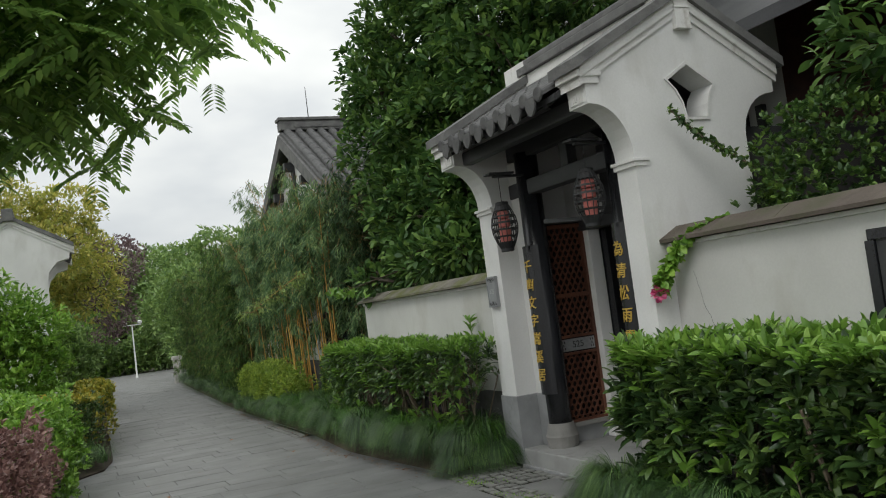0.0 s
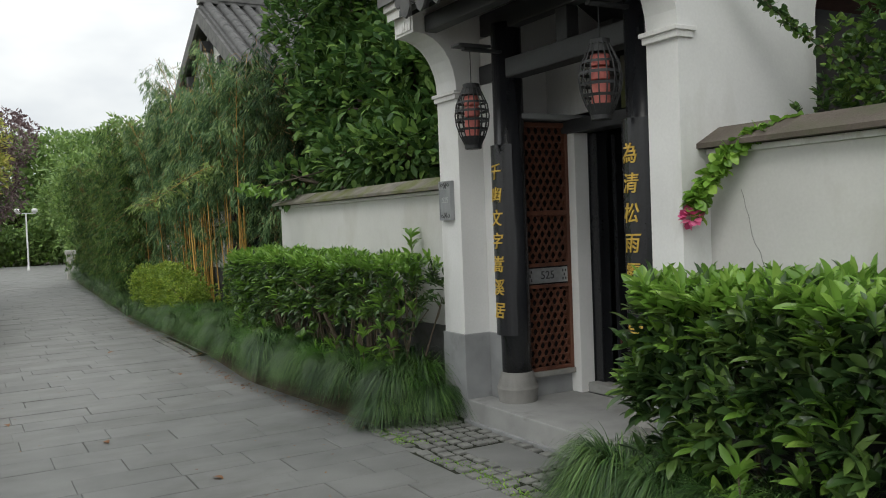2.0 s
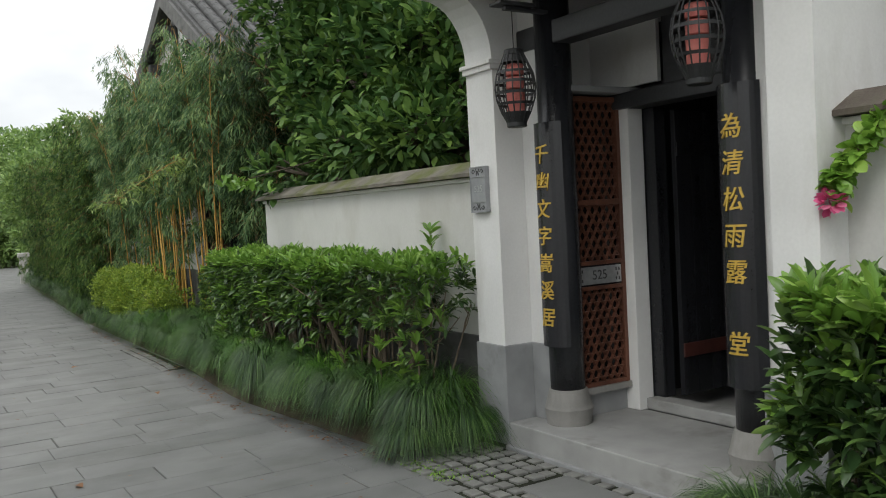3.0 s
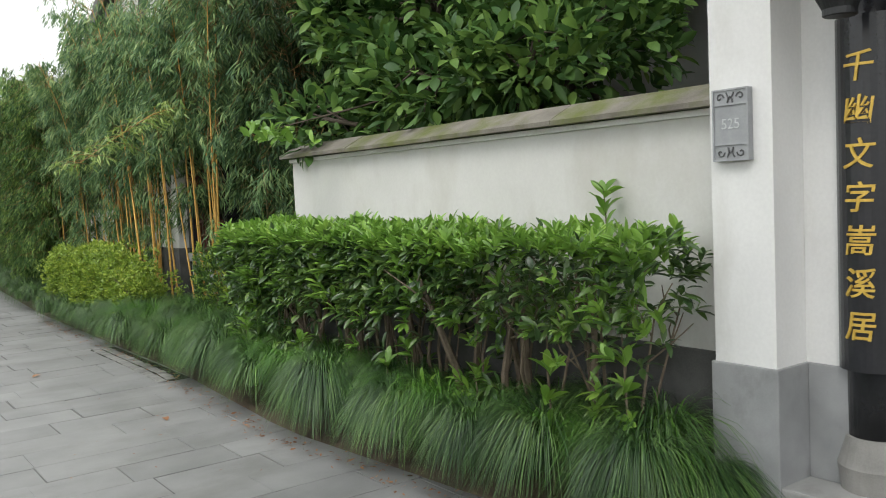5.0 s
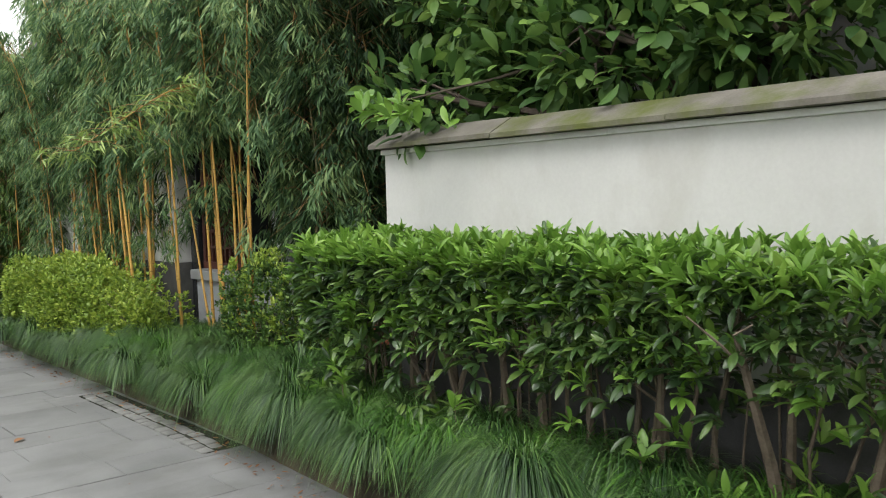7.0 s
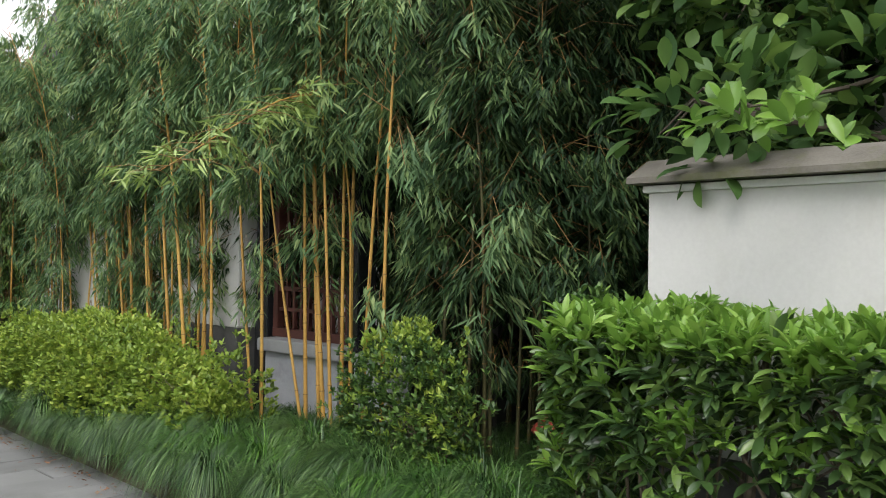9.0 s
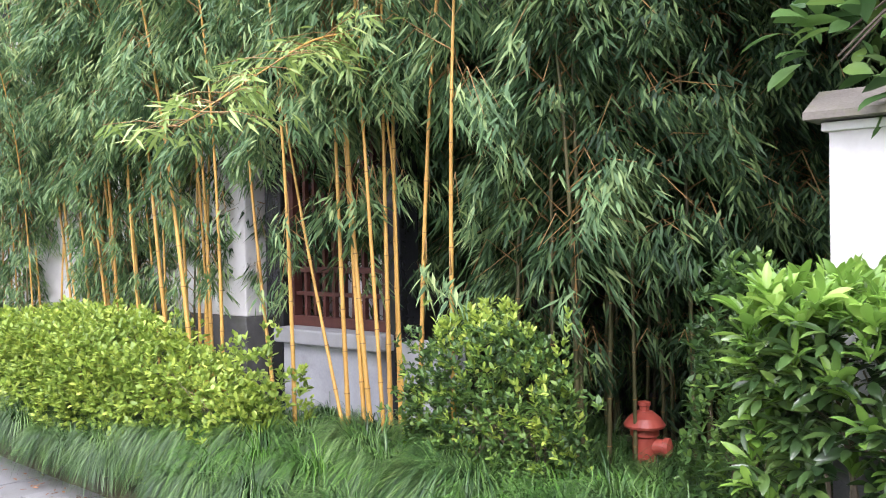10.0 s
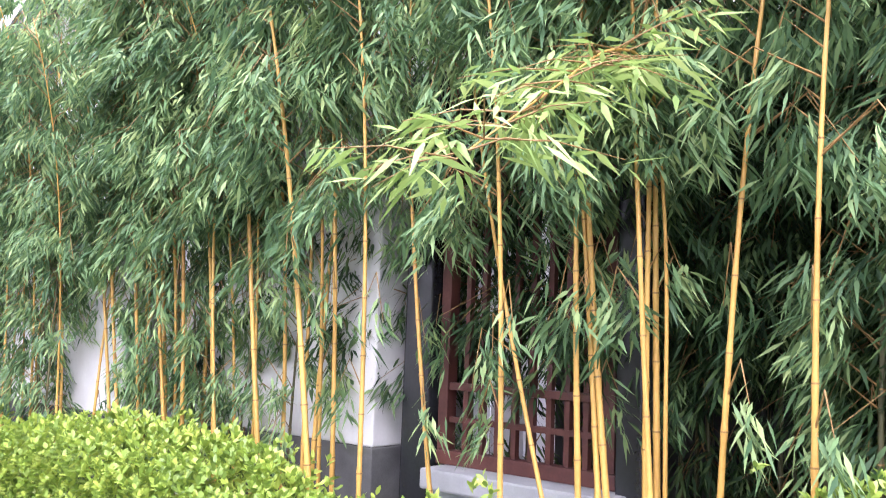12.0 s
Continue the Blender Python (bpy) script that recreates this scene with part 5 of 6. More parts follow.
magnolia = blob_tree("tree", "broad-leaved magnolia leaning over the garden wall", (5.5, 9.9, 0), 0.11,
          [((5.2, 9.9, 3.0), (0.95, 1.2, 0.85)), ((5.6, 10.6, 4.2), (1.2, 1.6, 1.1)), ((5.8, 9.2, 4.6), (1.2, 1.3, 1.1)), ((5.9, 10.2, 5.8), (1.2, 1.5, 0.9)), ((4.9, 11.3, 3.1), (0.8, 0.9, 0.9)),
           ((4.75, 10.6, 2.25), (0.6, 0.9, 0.45)), ((5.0, 9.4, 2.45), (0.7, 0.8, 0.5)), ((6.3, 8.4, 5.6), (1.3, 1.2, 1.0)), ((6.8, 11.4, 4.4), (1.4, 1.4, 1.5)), ((4.2, 11.4, 2.06), (0.34, 0.40, 0.24)), ((4.45, 10.1, 2.25), (0.42, 0.8, 0.3)), ((4.5, 9.3, 2.22), (0.38, 0.7, 0.26)), ((6.2, 13.0, 4.2), (1.0, 0.9, 1.2)), ((5.8, 12.6, 3.3), (0.7, 0.6, 0.6)), ((6.6, 12.0, 3.2), (0.8, 0.9, 0.6)), ((5.0, 11.7, 4.6), (0.8, 0.9, 0.9)), ((5.3, 11.6, 5.7), (0.8, 1.0, 0.8)), ((5.6, 10.9, 6.6), (1.1, 1.2, 0.8)), ((6.6, 9.6, 6.6), (1.5, 1.5, 0.9)), ((4.65, 12.1, 4.1), (0.5, 0.6, 0.7)), ((4.85, 12.1, 5.2), (0.55, 0.7, 0.7)), ((6.0, 12.4, 5.6), (1.0, 1.0, 1.2))],
          7400, 7, 0.145, 0.066, L_MAGNOLIA, rng, BROAD, fork=1.7)
# a fresh sprig of it over the wall's end
c = np.array((3.56, 10.96, 1.91)) + rng.normal(0, 1, (13, 3)) * (0.09, 0.09, 0.045)
p, w = whorls(c, rng.normal(0, 0.6, (13, 3)) + (-0.6, 0.5, 0.5), 6, rng, 1.0)
leaves("young_foliage", p - np.array((5.5, 9.9, 0)), w, 0.12 * rng.uniform(0.6, 1.1, len(p)), 0.05 * rng.uniform(0.8, 1.1, len(p)), BROAD, L_SHOOT, magnolia, rng, "fresh yellow-green leaves", roll=0.3)
part("sprig", tube(bmesh.new(), [(-0.6, 1.0, 2.3), (-1.2, 1.05, 2.12), (-1.95, 1.1, 1.94)], [0.014, 0.010, 0.004], 5), M_BARK, magnolia)
blob_tree("tree", "fresh green small tree beside the lane", (-1.6, 15.2, 0), 0.07, [((-1.3, 15.4, 2.7), (0.7, 0.8, 0.8)), ((-0.75, 15.6, 2.3), (0.6, 0.7, 0.6)), ((-2.2, 15.0, 3.3), (0.8, 0.8, 0.9)), ((-0.3, 16.0, 2.0), (0.6, 0.6, 0.6)), ((-1.9, 15.4, 2.2), (0.9, 0.7, 0.8))], 1500, 7, 0.12, 0.05, L_BRIGHT, rng, SIMPLE, fork=1.0)
blob_tree("tree", "glossy broad-leaved tree rising behind the south wall", (5.5, 3.3, 0), 0.08,
          [((5.3, 3.6, 3.1), (0.55, 0.7, 0.55)), ((5.5, 3.2, 3.8), (0.7, 0.8, 0.7)), ((5.6, 2.6, 3.0), (0.7, 0.8, 0.8))],
          700, 7, 0.14, 0.062, L_MAGNOLIA, rng, BROAD, fork=1.8)


# overhanging tree with feathered leaves
def feather_tree():
    t = thing("tree", "tree with feathered leaves hanging over the lane", "tree", (-2.6, 4.6, 0))
    o = np.array([-2.6, 4.6, 0])
    part("trunk", tube(bmesh.new(), [(0, 0, -0.05), (0.05, 0.02, 1.4), (0.25, 0.1, 2.9), (0.4, 0.2, 4.4)], [0.16, 0.14, 0.11, 0.08], 10), M_BARK, t, smooth=True)
    pos, way = [], []
    sprays = []
    for bx, by, bz, n, sx, sz in ((-0.25, 6.7, 3.62, 200, 0.5, 0.28), (0.0, 6.5, 3.66, 170, 0.32, 0.26), (0.72, 6.0, 3.92, 110, 0.32, 0.16), (-0.9, 5.6, 3.9, 200, 0.6, 0.32), (0.0, 5.7, 4.25, 280, 0.6, 0.30), (-1.7, 5.2, 4.7, 200, 0.9, 0.6)):
        tip = np.array([bx, by, bz])
        part("limb", tube(bmesh.new(), [(0.3, 0.14, 3.4), tuple((tip - o) * 0.5 + (0.1, 0.1, 2.2)), tuple(tip - o)], [0.05, 0.03, 0.008], 6), M_BARK, t)
        for k in range(n):
            sprays.append(tip + rng.normal(0, 1, 3) * (sx, 0.55, sz))
    for s in sprays:
        a = rng.uniform(0, 2 * np.pi)
        d = np.array([math.cos(a), math.sin(a), rng.uniform(-0.75, -0.1)])
        d /= np.linalg.norm(d)
        side = np.cross(d, (0, 0, 1))
        for k in range(9):
            q = s + d * 0.042 * k + np.array([0, 0, -0.004 * k * k * 0.3])
            for sg in (-1, 1):
                pos.append(q)
                way.append(d * 0.6 + side * sg + (0, 0, -0.35))
    n = len(pos)
    leaves("crown", np.array(pos) - o, np.array(way), 0.12 * rng.uniform(0.7, 1.15, n), 0.046 * rng.uniform(0.8, 1.2, n), SIMPLE, L_OVERHANG, t, rng, roll=0.25)
    return t


feather_tree()


# ---- bamboo ----
def bamboo(height, bare, lean, rng, branches=27, leaf=L_BAMBOO, culm=None, plume=1.0):
    """One bamboo: jointed culm bending over at the top, and drooping leaf sprays."""
    b = thing("bamboo", "golden-stemmed bamboo with drooping narrow leaves", "bamboo", (0, 0, 0), "bamboo grove")
    la = rng.uniform(0, 2 * np.pi)
    dirn = np.array([math.cos(la), math.sin(la), 0])
    bend = rng.uniform(0.12, 0.40)

    def spot(u):
        return np.array([0, 0, height * (u - 0.10 * bend * u ** 4)]) + dirn * (lean * height * u + bend * height * 0.42 * u ** 3.5)
    r0 = rng.uniform(0.011, 0.016)
    n = 15
    pts, rad = [], []
    for k in range(n):
        for du, f in ((0.0, 1.0), (0.012, 1.18), (0.02, 1.0)):
            u = min(1, k / n + du)
            pts.append(tuple(spot(u)))
            rad.append(r0 * (1 - 0.75 * u) * f)
    pts.append(tuple(spot(1.0)))
    rad.append(0.002)
    part("culm", tube(bmesh.new(), pts, rad, 7), culm or M_CULM, b, "jointed culm with shade in its colour" if culm else "golden jointed culm", smooth=True)
    nodes = bmesh.new()
    for k in range(1, 9):
        c = spot(k / n + 0.012)
        rr = r0 * (1 - 0.75 * k / n) * 1.22
        lathe(nodes, [(rr, c[2] - 0.003), (rr * 1.03, c[2]), (rr, c[2] + 0.003)], c[0], c[1], 7)
    tagged(part("node_ring", nodes, M_NODE, b), kind="stuff")
    pos, way, twigs = [], [], bmesh.new()
    for k in range(branches + 2):
        u = bare + (1 - bare) * (k + rng.uniform(0, 1)) / branches if k < branches else bare * rng.uniform(0.55, 0.98)
        c = spot(min(u, 0.99))
        a = rng.uniform(0, 2 * np.pi)
        ln = plume * (rng.uniform(0.35, 0.8) * (1.05 - 0.55 * u) + 0.12) if k < branches else rng.uniform(0.10, 0.24)
        d = np.array([math.cos(a), math.sin(a), 0])
        tip = c + d * ln + (0, 0, rng.uniform(-0.16, 0.12))
        arch = c + d * ln * 0.55 + (0, 0, 0.13)
        tube(twigs, [tuple(c), tuple(arch), tuple(tip)], [0.004, 0.003, 0.0015], 4)
        for j in range(9 if k < branches else 4):
            s = 0.25 + 0.75 * math.sqrt(rng.random())
            q = ((1 - s) ** 2) * c + 2 * s * (1 - s) * arch + s * s * tip + rng.normal(0, 0.04, 3)
            fan = a + rng.normal(0, 0.7)
            for m in range(8):
                fa = fan + (m - 3.5) * 0.30
                dn = rng.uniform(0.3, 1.5)
                pos.append(q + rng.normal(0, 0.018, 3) - np.array([0, 0, 0.016 * m]))
                way.append((0.8 * math.cos(fa), 0.8 * math.sin(fa), -dn))
    tagged(part("twig", twigs, M_NODE, b), kind="stuff")
    n = len(pos)
    leaves("foliage", pos, way, rng.uniform(0.085, 0.15, n), rng.uniform(0.012, 0.019, n), BLADE, leaf, b, rng, roll=0.4)
    return b


kinds = [bamboo(rng.uniform(3.6, 4.0), rng.uniform(0.48, 0.58), 0.02 + 0.02 * rng.random(), rng, plume=0.62) for _ in range(6)]
lane_kind = [bamboo(rng.uniform(3.7, 4.2), rng.uniform(0.08, 0.22), 0.03, rng, branches=40, leaf=L_BAMBOOMID, culm=M_CULMSHADE) for _ in range(3)]
# low, shady and one leafy_near take the leaf colour darkened for shade
low = [bamboo(rng.uniform(3.7, 4.2), rng.uniform(0.08, 0.22), 0.03, rng, branches=40, leaf=L_BAMBOOSHADE, culm=M_CULMSHADE) for _ in range(3)]
shady = [bamboo(rng.uniform(3.6, 4.0), 0.33, 0.03, rng, branches=38, leaf=L_BAMBOOSHADE, culm=M_CULMSHADE) for _ in range(2)]
leafy_near = [bamboo(rng.uniform(3.5, 3.9), 0.32, 0.01, rng, branches=34, leaf=m, culm=M_CULMSHADE, plume=0.5) for m in (L_BAMBOO, L_BAMBOOSHADE)]
veil = [bamboo(rng.uniform(2.8, 3.2), 0.26, 0.02, rng, branches=20, culm=M_CULMSHADE, plume=0.5) for _ in range(2)]
upright = [bamboo(rng.uniform(3.6, 4.0), rng.uniform(0.48, 0.56), 0.004, rng, plume=0.58) for _ in range(3)]


def plant(kind, x, y, spin, s=1.0, tilt=0.0):
    """Set out a copy, its foot at (x, y), leaning tilt metres along the lane for each metre of height."""
    o = copy_thing(kind, pose(x, y, 0.06, -math.degrees(math.atan(tilt)), 0, 0) @ pose(0, 0, 0, 0, 0, spin))
    o.scale = (s, s, s)


# the golden stems that stand clear of the leaves: foot, and lean along the lane
for x, y, tilt in ((4.12, 14.81, 0.163), (3.91, 14.41, 0.01), (4.08, 14.13, 0.29), (4.10, 14.18, 0.05), (4.15, 14.10, 0.077), (4.15, 14.04, 0.117), (4.06, 13.86, 0.07), (4.25, 14.02, 0.015), (4.30, 13.99, 0.023),
                   (4.20, 13.78, -0.045), (4.04, 13.39, 0.006), (3.90, 15.31, 0.144), (4.10, 15.46, 0.028), (4.00, 15.21, 0.0), (4.05, 16.52, 0.075), (4.08, 17.2, 0.2), (4.05, 17.03, 0.25), (4.05, 16.9, 0.127),
                   (4.05, 16.61, 0.17), (4.05, 16.18, 0.16), (4.05, 15.83, 0.16), (4.14, 16.35, 0.1), (4.12, 16.75, 0.12)):
    plant(upright[int(rng.integers(3))], x, y, rng.uniform(0, 360), rng.uniform(0.92, 1.05), tilt)
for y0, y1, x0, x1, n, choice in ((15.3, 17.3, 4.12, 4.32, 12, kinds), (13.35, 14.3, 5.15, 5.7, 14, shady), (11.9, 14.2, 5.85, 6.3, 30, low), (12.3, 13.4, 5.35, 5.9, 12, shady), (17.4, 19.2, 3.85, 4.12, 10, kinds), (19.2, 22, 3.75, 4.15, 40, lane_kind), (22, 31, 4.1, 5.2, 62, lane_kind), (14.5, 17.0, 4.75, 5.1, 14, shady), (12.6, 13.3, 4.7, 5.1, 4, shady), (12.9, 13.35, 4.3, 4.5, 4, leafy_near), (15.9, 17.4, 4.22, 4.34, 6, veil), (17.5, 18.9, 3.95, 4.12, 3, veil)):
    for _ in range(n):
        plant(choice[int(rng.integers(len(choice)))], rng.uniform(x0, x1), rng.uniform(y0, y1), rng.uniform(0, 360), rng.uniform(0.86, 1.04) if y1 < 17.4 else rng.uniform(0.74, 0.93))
tall = bamboo(5.3, 0.70, 0.02, rng, branches=14)
for x, y in ((4.75, 19.6), (5.0, 20.4), (4.8, 19.0), (5.1, 19.9)):
    plant(tall, x, y, rng.uniform(0, 360))


def arching_bamboo(pts, first, rng, per=30):
    """A slender young bamboo that arches out over the lane, fresh leaves along its bowed end."""
    b = thing("bamboo", "slender young bamboo arching over the lane with yellow-green leaves", "bamboo", pts[0], "bamboo grove")
    o = np.array(pts[0], float)
    line = [np.array(p, float) - o for p in pts]
    path = []
    for i in range(len(line) - 1):
        p0, p1, p2, p3 = line[max(i - 1, 0)], line[i], line[i + 1], line[min(i + 2, len(line) - 1)]
        for k in range(6):
            u = k / 6
            path.append(0.5 * (2 * p1 + (p2 - p0) * u + (2 * p0 - 5 * p1 + 4 * p2 - p3) * u * u + (3 * p1 - p0 - 3 * p2 + p3) * u ** 3))
    path.append(line[-1])
    part("culm", tube(bmesh.new(), [tuple(q) for q in path], [0.010 * (1 - 0.85 * k / len(path)) for k in range(len(path))], 6), M_CULM, b, "golden jointed culm", smooth=True)
    pos, way, twigs = [], [], bmesh.new()
    tail = path[int(len(path) * first):]
    for q in tail:
        for _ in range(3):
            a = rng.uniform(0, 2 * np.pi)
            d = np.array([math.cos(a), math.sin(a), rng.uniform(-0.35, 0.25)])
            e = q + d * rng.uniform(0.12, 0.38)
            tube(twigs, [tuple(q), tuple((q + e) / 2 + (0, 0, 0.02)), tuple(e)], [0.003, 0.002, 0.001], 4)
            for j in range(per // 3):
                fa = a + rng.normal(0, 0.8)
                pos.append(q + (e - q) * rng.uniform(0.3, 1.05) + rng.normal(0, 0.02, 3))
                way.append((math.cos(fa), math.sin(fa), rng.uniform(-1.2, 0.25)))
    tagged(part("twig", twigs, M_NODE, b), kind="stuff")
    n = len(pos)
    leaves("foliage", pos, way, rng.uniform(0.08, 0.15, n), rng.uniform(0.014, 0.022, n), BLADE, L_BAMBOOY, b, rng, "fresh yellow-green leaves", roll=0.4)


arching_bamboo([(4.32, 13.98, 0.05), (4.26, 13.96, 1.0), (4.22, 13.95, 1.8), (4.08, 13.95, 2.36), (3.72, 13.90, 2.36), (3.3, 13.86, 2.12), (2.92, 13.88, 1.86)], 0.52, rng)
for k in (*kinds, *low, *shady, *upright, *leafy_near, *veil, *lane_kind, tall):
    for o in (*k.children_recursive, k):
        bpy.data.objects.remove(o)


# ---- distance ----
for nm, lab, base, r, blobs, cl, lf, wd, mt in (
        ("tree", "yellowing tree beside the far lane", (-0.8, 24, 0), 0.12, [((0.1, 24, 4.2), (1.5, 1.4, 1.3)), ((-1.4, 24, 5.2), (1.6, 1.4, 1.2)), ((1.0, 24.5, 3.3), (0.9, 0.9, 1.0)), ((-3.0, 23, 5.2), (1.6, 1.4, 1.5)), ((0.6, 24, 5.3), (0.9, 0.9, 0.6)), ((-0.6, 24, 3.0), (1.2, 1.0, 0.9))], 3600, 0.14, 0.065, L_YELLOWTREE),
        ("tree", "rounded green tree behind the yellowing one", (-1.6, 31, 0), 0.14, [((-1.4, 31, 2.4), (2.2, 1.5, 1.8)), ((0.3, 32, 1.8), (1.2, 1.3, 1.4)), ((-3.8, 30, 3.0), (2.0, 1.5, 2.0))], 1700, 0.17, 0.08, L_FAR),
        ("tree", "purple-leaved plum tree by the far lane", (0.7, 28, 0), 0.10, [((1.5, 28, 3.0), (0.9, 1.0, 1.2)), ((2.0, 28, 4.2), (0.8, 0.9, 0.8)), ((1.0, 27.6, 4.3), (0.8, 0.8, 0.8))], 900, 0.13, 0.06, L_PURPLE),
        ("tree", "green tree at the lane's far bend", (7.4, 50, 0), 0.2, [((7.2, 50, 4.5), (2.2, 2, 2.2)), ((9.4, 51, 5.8), (2.4, 2, 2.0)), ((5.6, 50, 3.0), (1.5, 1.4, 1.2)), ((6.0, 52, 1.6), (2.2, 1.4, 1.4))], 1700, 0.3, 0.14, L_FAR),
        ("tree", "tall green tree beyond the lane's end", (4.0, 56, 0), 0.25, [((3.5, 56, 5), (3.0, 2.5, 2.2)), ((6.5, 57, 5.6), (3.0, 2.5, 2.0)), ((0.5, 56, 4.6), (2.5, 2.5, 2.4)), ((4, 55, 2.2), (3.6, 2, 1.9)), ((0, 54, 1.6), (3.0, 1.5, 1.6))], 2600, 0.36, 0.17, L_FAR),
        ("tree", "broad green tree past the far lane", (-2.5, 52, 0), 0.25, [((-2.5, 52, 5.0), (3.0, 2.5, 2.6)), ((-6.5, 53, 6.0), (3.2, 2.5, 3)), ((-0.2, 51, 2.6), (2.5, 2, 1.8))], 1800, 0.38, 0.18, L_FAR),
        ("tree", "light green tree by the lane's edge", (5.2, 38, 0), 0.12, [((5.0, 38, 3.0), (1.2, 1.5, 1.5)), ((5.4, 38.5, 4.0), (1.1, 1.2, 0.9)), ((4.9, 37, 1.4), (0.8, 1, 0.9))], 1000, 0.2, 0.09, L_FAR)):
    blob_tree(nm, lab, base, r, blobs, cl, 7, lf, wd, mt, rng, fork=2.0 if base[1] < 45 else 2.4)
far = thing("backdrop", "distant belt of dark green woods", "woods", (0, 75, 0), kind="structure")
p = np.stack([rng.uniform(-70, 80, 14000), rng.uniform(-6, 6, 14000), rng.uniform(0, 1, 14000) ** 0.8], 1)
p[:, 2] *= np.array([6.0 + 3.0 * noise.noise((v[0] * 0.13, 1.0, 2.0)) + 1.5 * noise.noise((v[0] * 0.5, 3.0, 2.0)) for v in p])
wv = rng.normal(0, 1, (14000, 3))
leaves("foliage", p, wv, rng.uniform(0.7, 1.3, 14000), rng.uniform(0.35, 0.6, 14000), SIMPLE, L_FAR, far, rng)

# street lamp and stone post
sl = thing("street_lamp", "slim white street lamp with twin heads", "street lamp", (3.5, 44.8, 0))
part("pole", lathe(bmesh.new(), [(0.07, 0), (0.04, 0.2), (0.03, 2.6)], 0, 0, 12), M_LAMPWHITE, sl)
part("arm", boxed(-0.42, 0.42, -0.02, 0.02, 2.56, 2.60, 0.006), M_LAMPWHITE, sl)
for x in (-0.36, 0.36):
    part("lamp_head", lathe(bmesh.new(), [(0.05, 2.60), (0.12, 2.67), (0.13, 2.75), (0.05, 2.80)], x, 0, 14), M_LAMPWHITE, sl)
sp = thing("stone_post", "pale square stone post at the lane's edge", "post", (4.05, 33.5, 0))
part("shaft", boxed(-0.13, 0.13, -0.13, 0.13, -0.05, 0.85, 0.015), M_STONEPOST, sp)
part("cap", boxed(-0.17, 0.17, -0.17, 0.17, 0.85, 1.0, 0.03), M_STONEPOST, sp)

# hydrant under the bamboo
hy = thing("hydrant", "red cast-iron hydrant with domed cap in the lilyturf", "hydrant", (4.95, 12.94, 0))
part("barrel", lathe(bmesh.new(), [(0.10, -0.02), (0.10, 0.02), (0.075, 0.04), (0.075, 0.30), (0.09, 0.31), (0.09, 0.36)], 0, 0, 36), M_HYDRANT, hy, smooth=False)
part("cap", lathe(bmesh.new(), [(0.125, 0.36), (0.13, 0.375), (0.10, 0.42), (0.055, 0.455), (0.03, 0.46)], 0, 0, 36), M_HYDRANT, hy)
part("nut", lathe(bmesh.new(), [(0.032, 0.455), (0.032, 0.49), (0.042, 0.495), (0.042, 0.515), (0.02, 0.52)], 0, 0, 8), M_HYDRANT, hy)
for a in (282,):
    bm = lathe(bmesh.new(), [(0.05, 0.0), (0.05, 0.12), (0.062, 0.125), (0.062, 0.155), (0.03, 0.17)], 0, 0, 28)
    bmesh.ops.transform(bm, matrix=Matrix.Translation((0, 0, 0.24)) @ Matrix.Rotation(radians(a), 4, "Z") @ Matrix.Rotation(radians(90), 4, "Y"), verts=bm.verts[:])
    part("outlet", bm, M_HYDRANT, hy)


hy.scale = (0.8, 0.8, 0.8)
hy.location = (4.86, 12.84, 0.135)


# climbing rose on the south wall
def vine(name, label, pts, rng, flower=None, leaf=0.05):
    v = thing(name, label, "vine", pts[0])
    o = np.array(pts[0], float)
    path = []
    for a, b in zip(pts, pts[1:]):
        for k in range(12):
            path.append(np.array(a, float) + (np.array(b, float) - np.array(a, float)) * k / 12)
    part("stem", tube(bmesh.new(), [tuple(q - o) for q in path], [0.006] * len(path), 5), M_STEM, v)
    pos, way = [], []
    for q in path:
        for k in range(8):
            d = rng.normal(0, 1, 3) + (0, 0, -0.15)
            pos.append(q - o + rng.normal(0, 0.012, 3))
            way.append(d)
    n = len(pos)
    leaves("foliage", pos, way, leaf * rng.uniform(0.7, 1.2, n), leaf * 0.72 * rng.uniform(0.8, 1.2, n), BROAD, L_BRIGHT if flower else L_NANDINA, v, rng)
    if flower:
        f = np.array(flower) - o
        d = rng.normal(0, 1, (46, 3))
        d /= np.linalg.norm(d, axis=1, keepdims=True)
        leaves("blossom", f + d * 0.026, d, np.full(46, 0.046), np.full(46, 0.044), SIMPLE, L_PINK, v, rng, "pink rose blossom", kind="")
    return v


vine("vine", "rose stem hanging over the wall with one pink blossom", [(4.2, 4.45, 1.90), (4.05, 4.62, 1.87), (3.98, 4.76, 1.75), (3.92, 4.86, 1.58), (3.9, 4.88, 1.50)], rng, (3.88, 4.88, 1.47), 0.07)
vine("vine", "leafy rose branch before the gable wall", [(4.9, 4.2, 1.85), (4.75, 4.5, 2.15), (4.55, 4.68, 2.40), (4.35, 4.75, 2.55), (4.12, 4.8, 2.78)], rng, None, 0.045)
vine("vine", "leafy rose branch over the south wall", [(4.9, 4.2, 1.8), (5.0, 4.3, 2.2), (5.05, 4.2, 2.5)], rng, None, 0.05)
hedge("shrub", "loose rose shrub behind the south wall", "shrub", 4.5, 5.4, 3.5, 4.85, 1.2, 2.75, 950, 0.055, 0.035, rng, 4, shape=SIMPLE, mats=(L_NANDINA, L_NANDINA), bush=True)

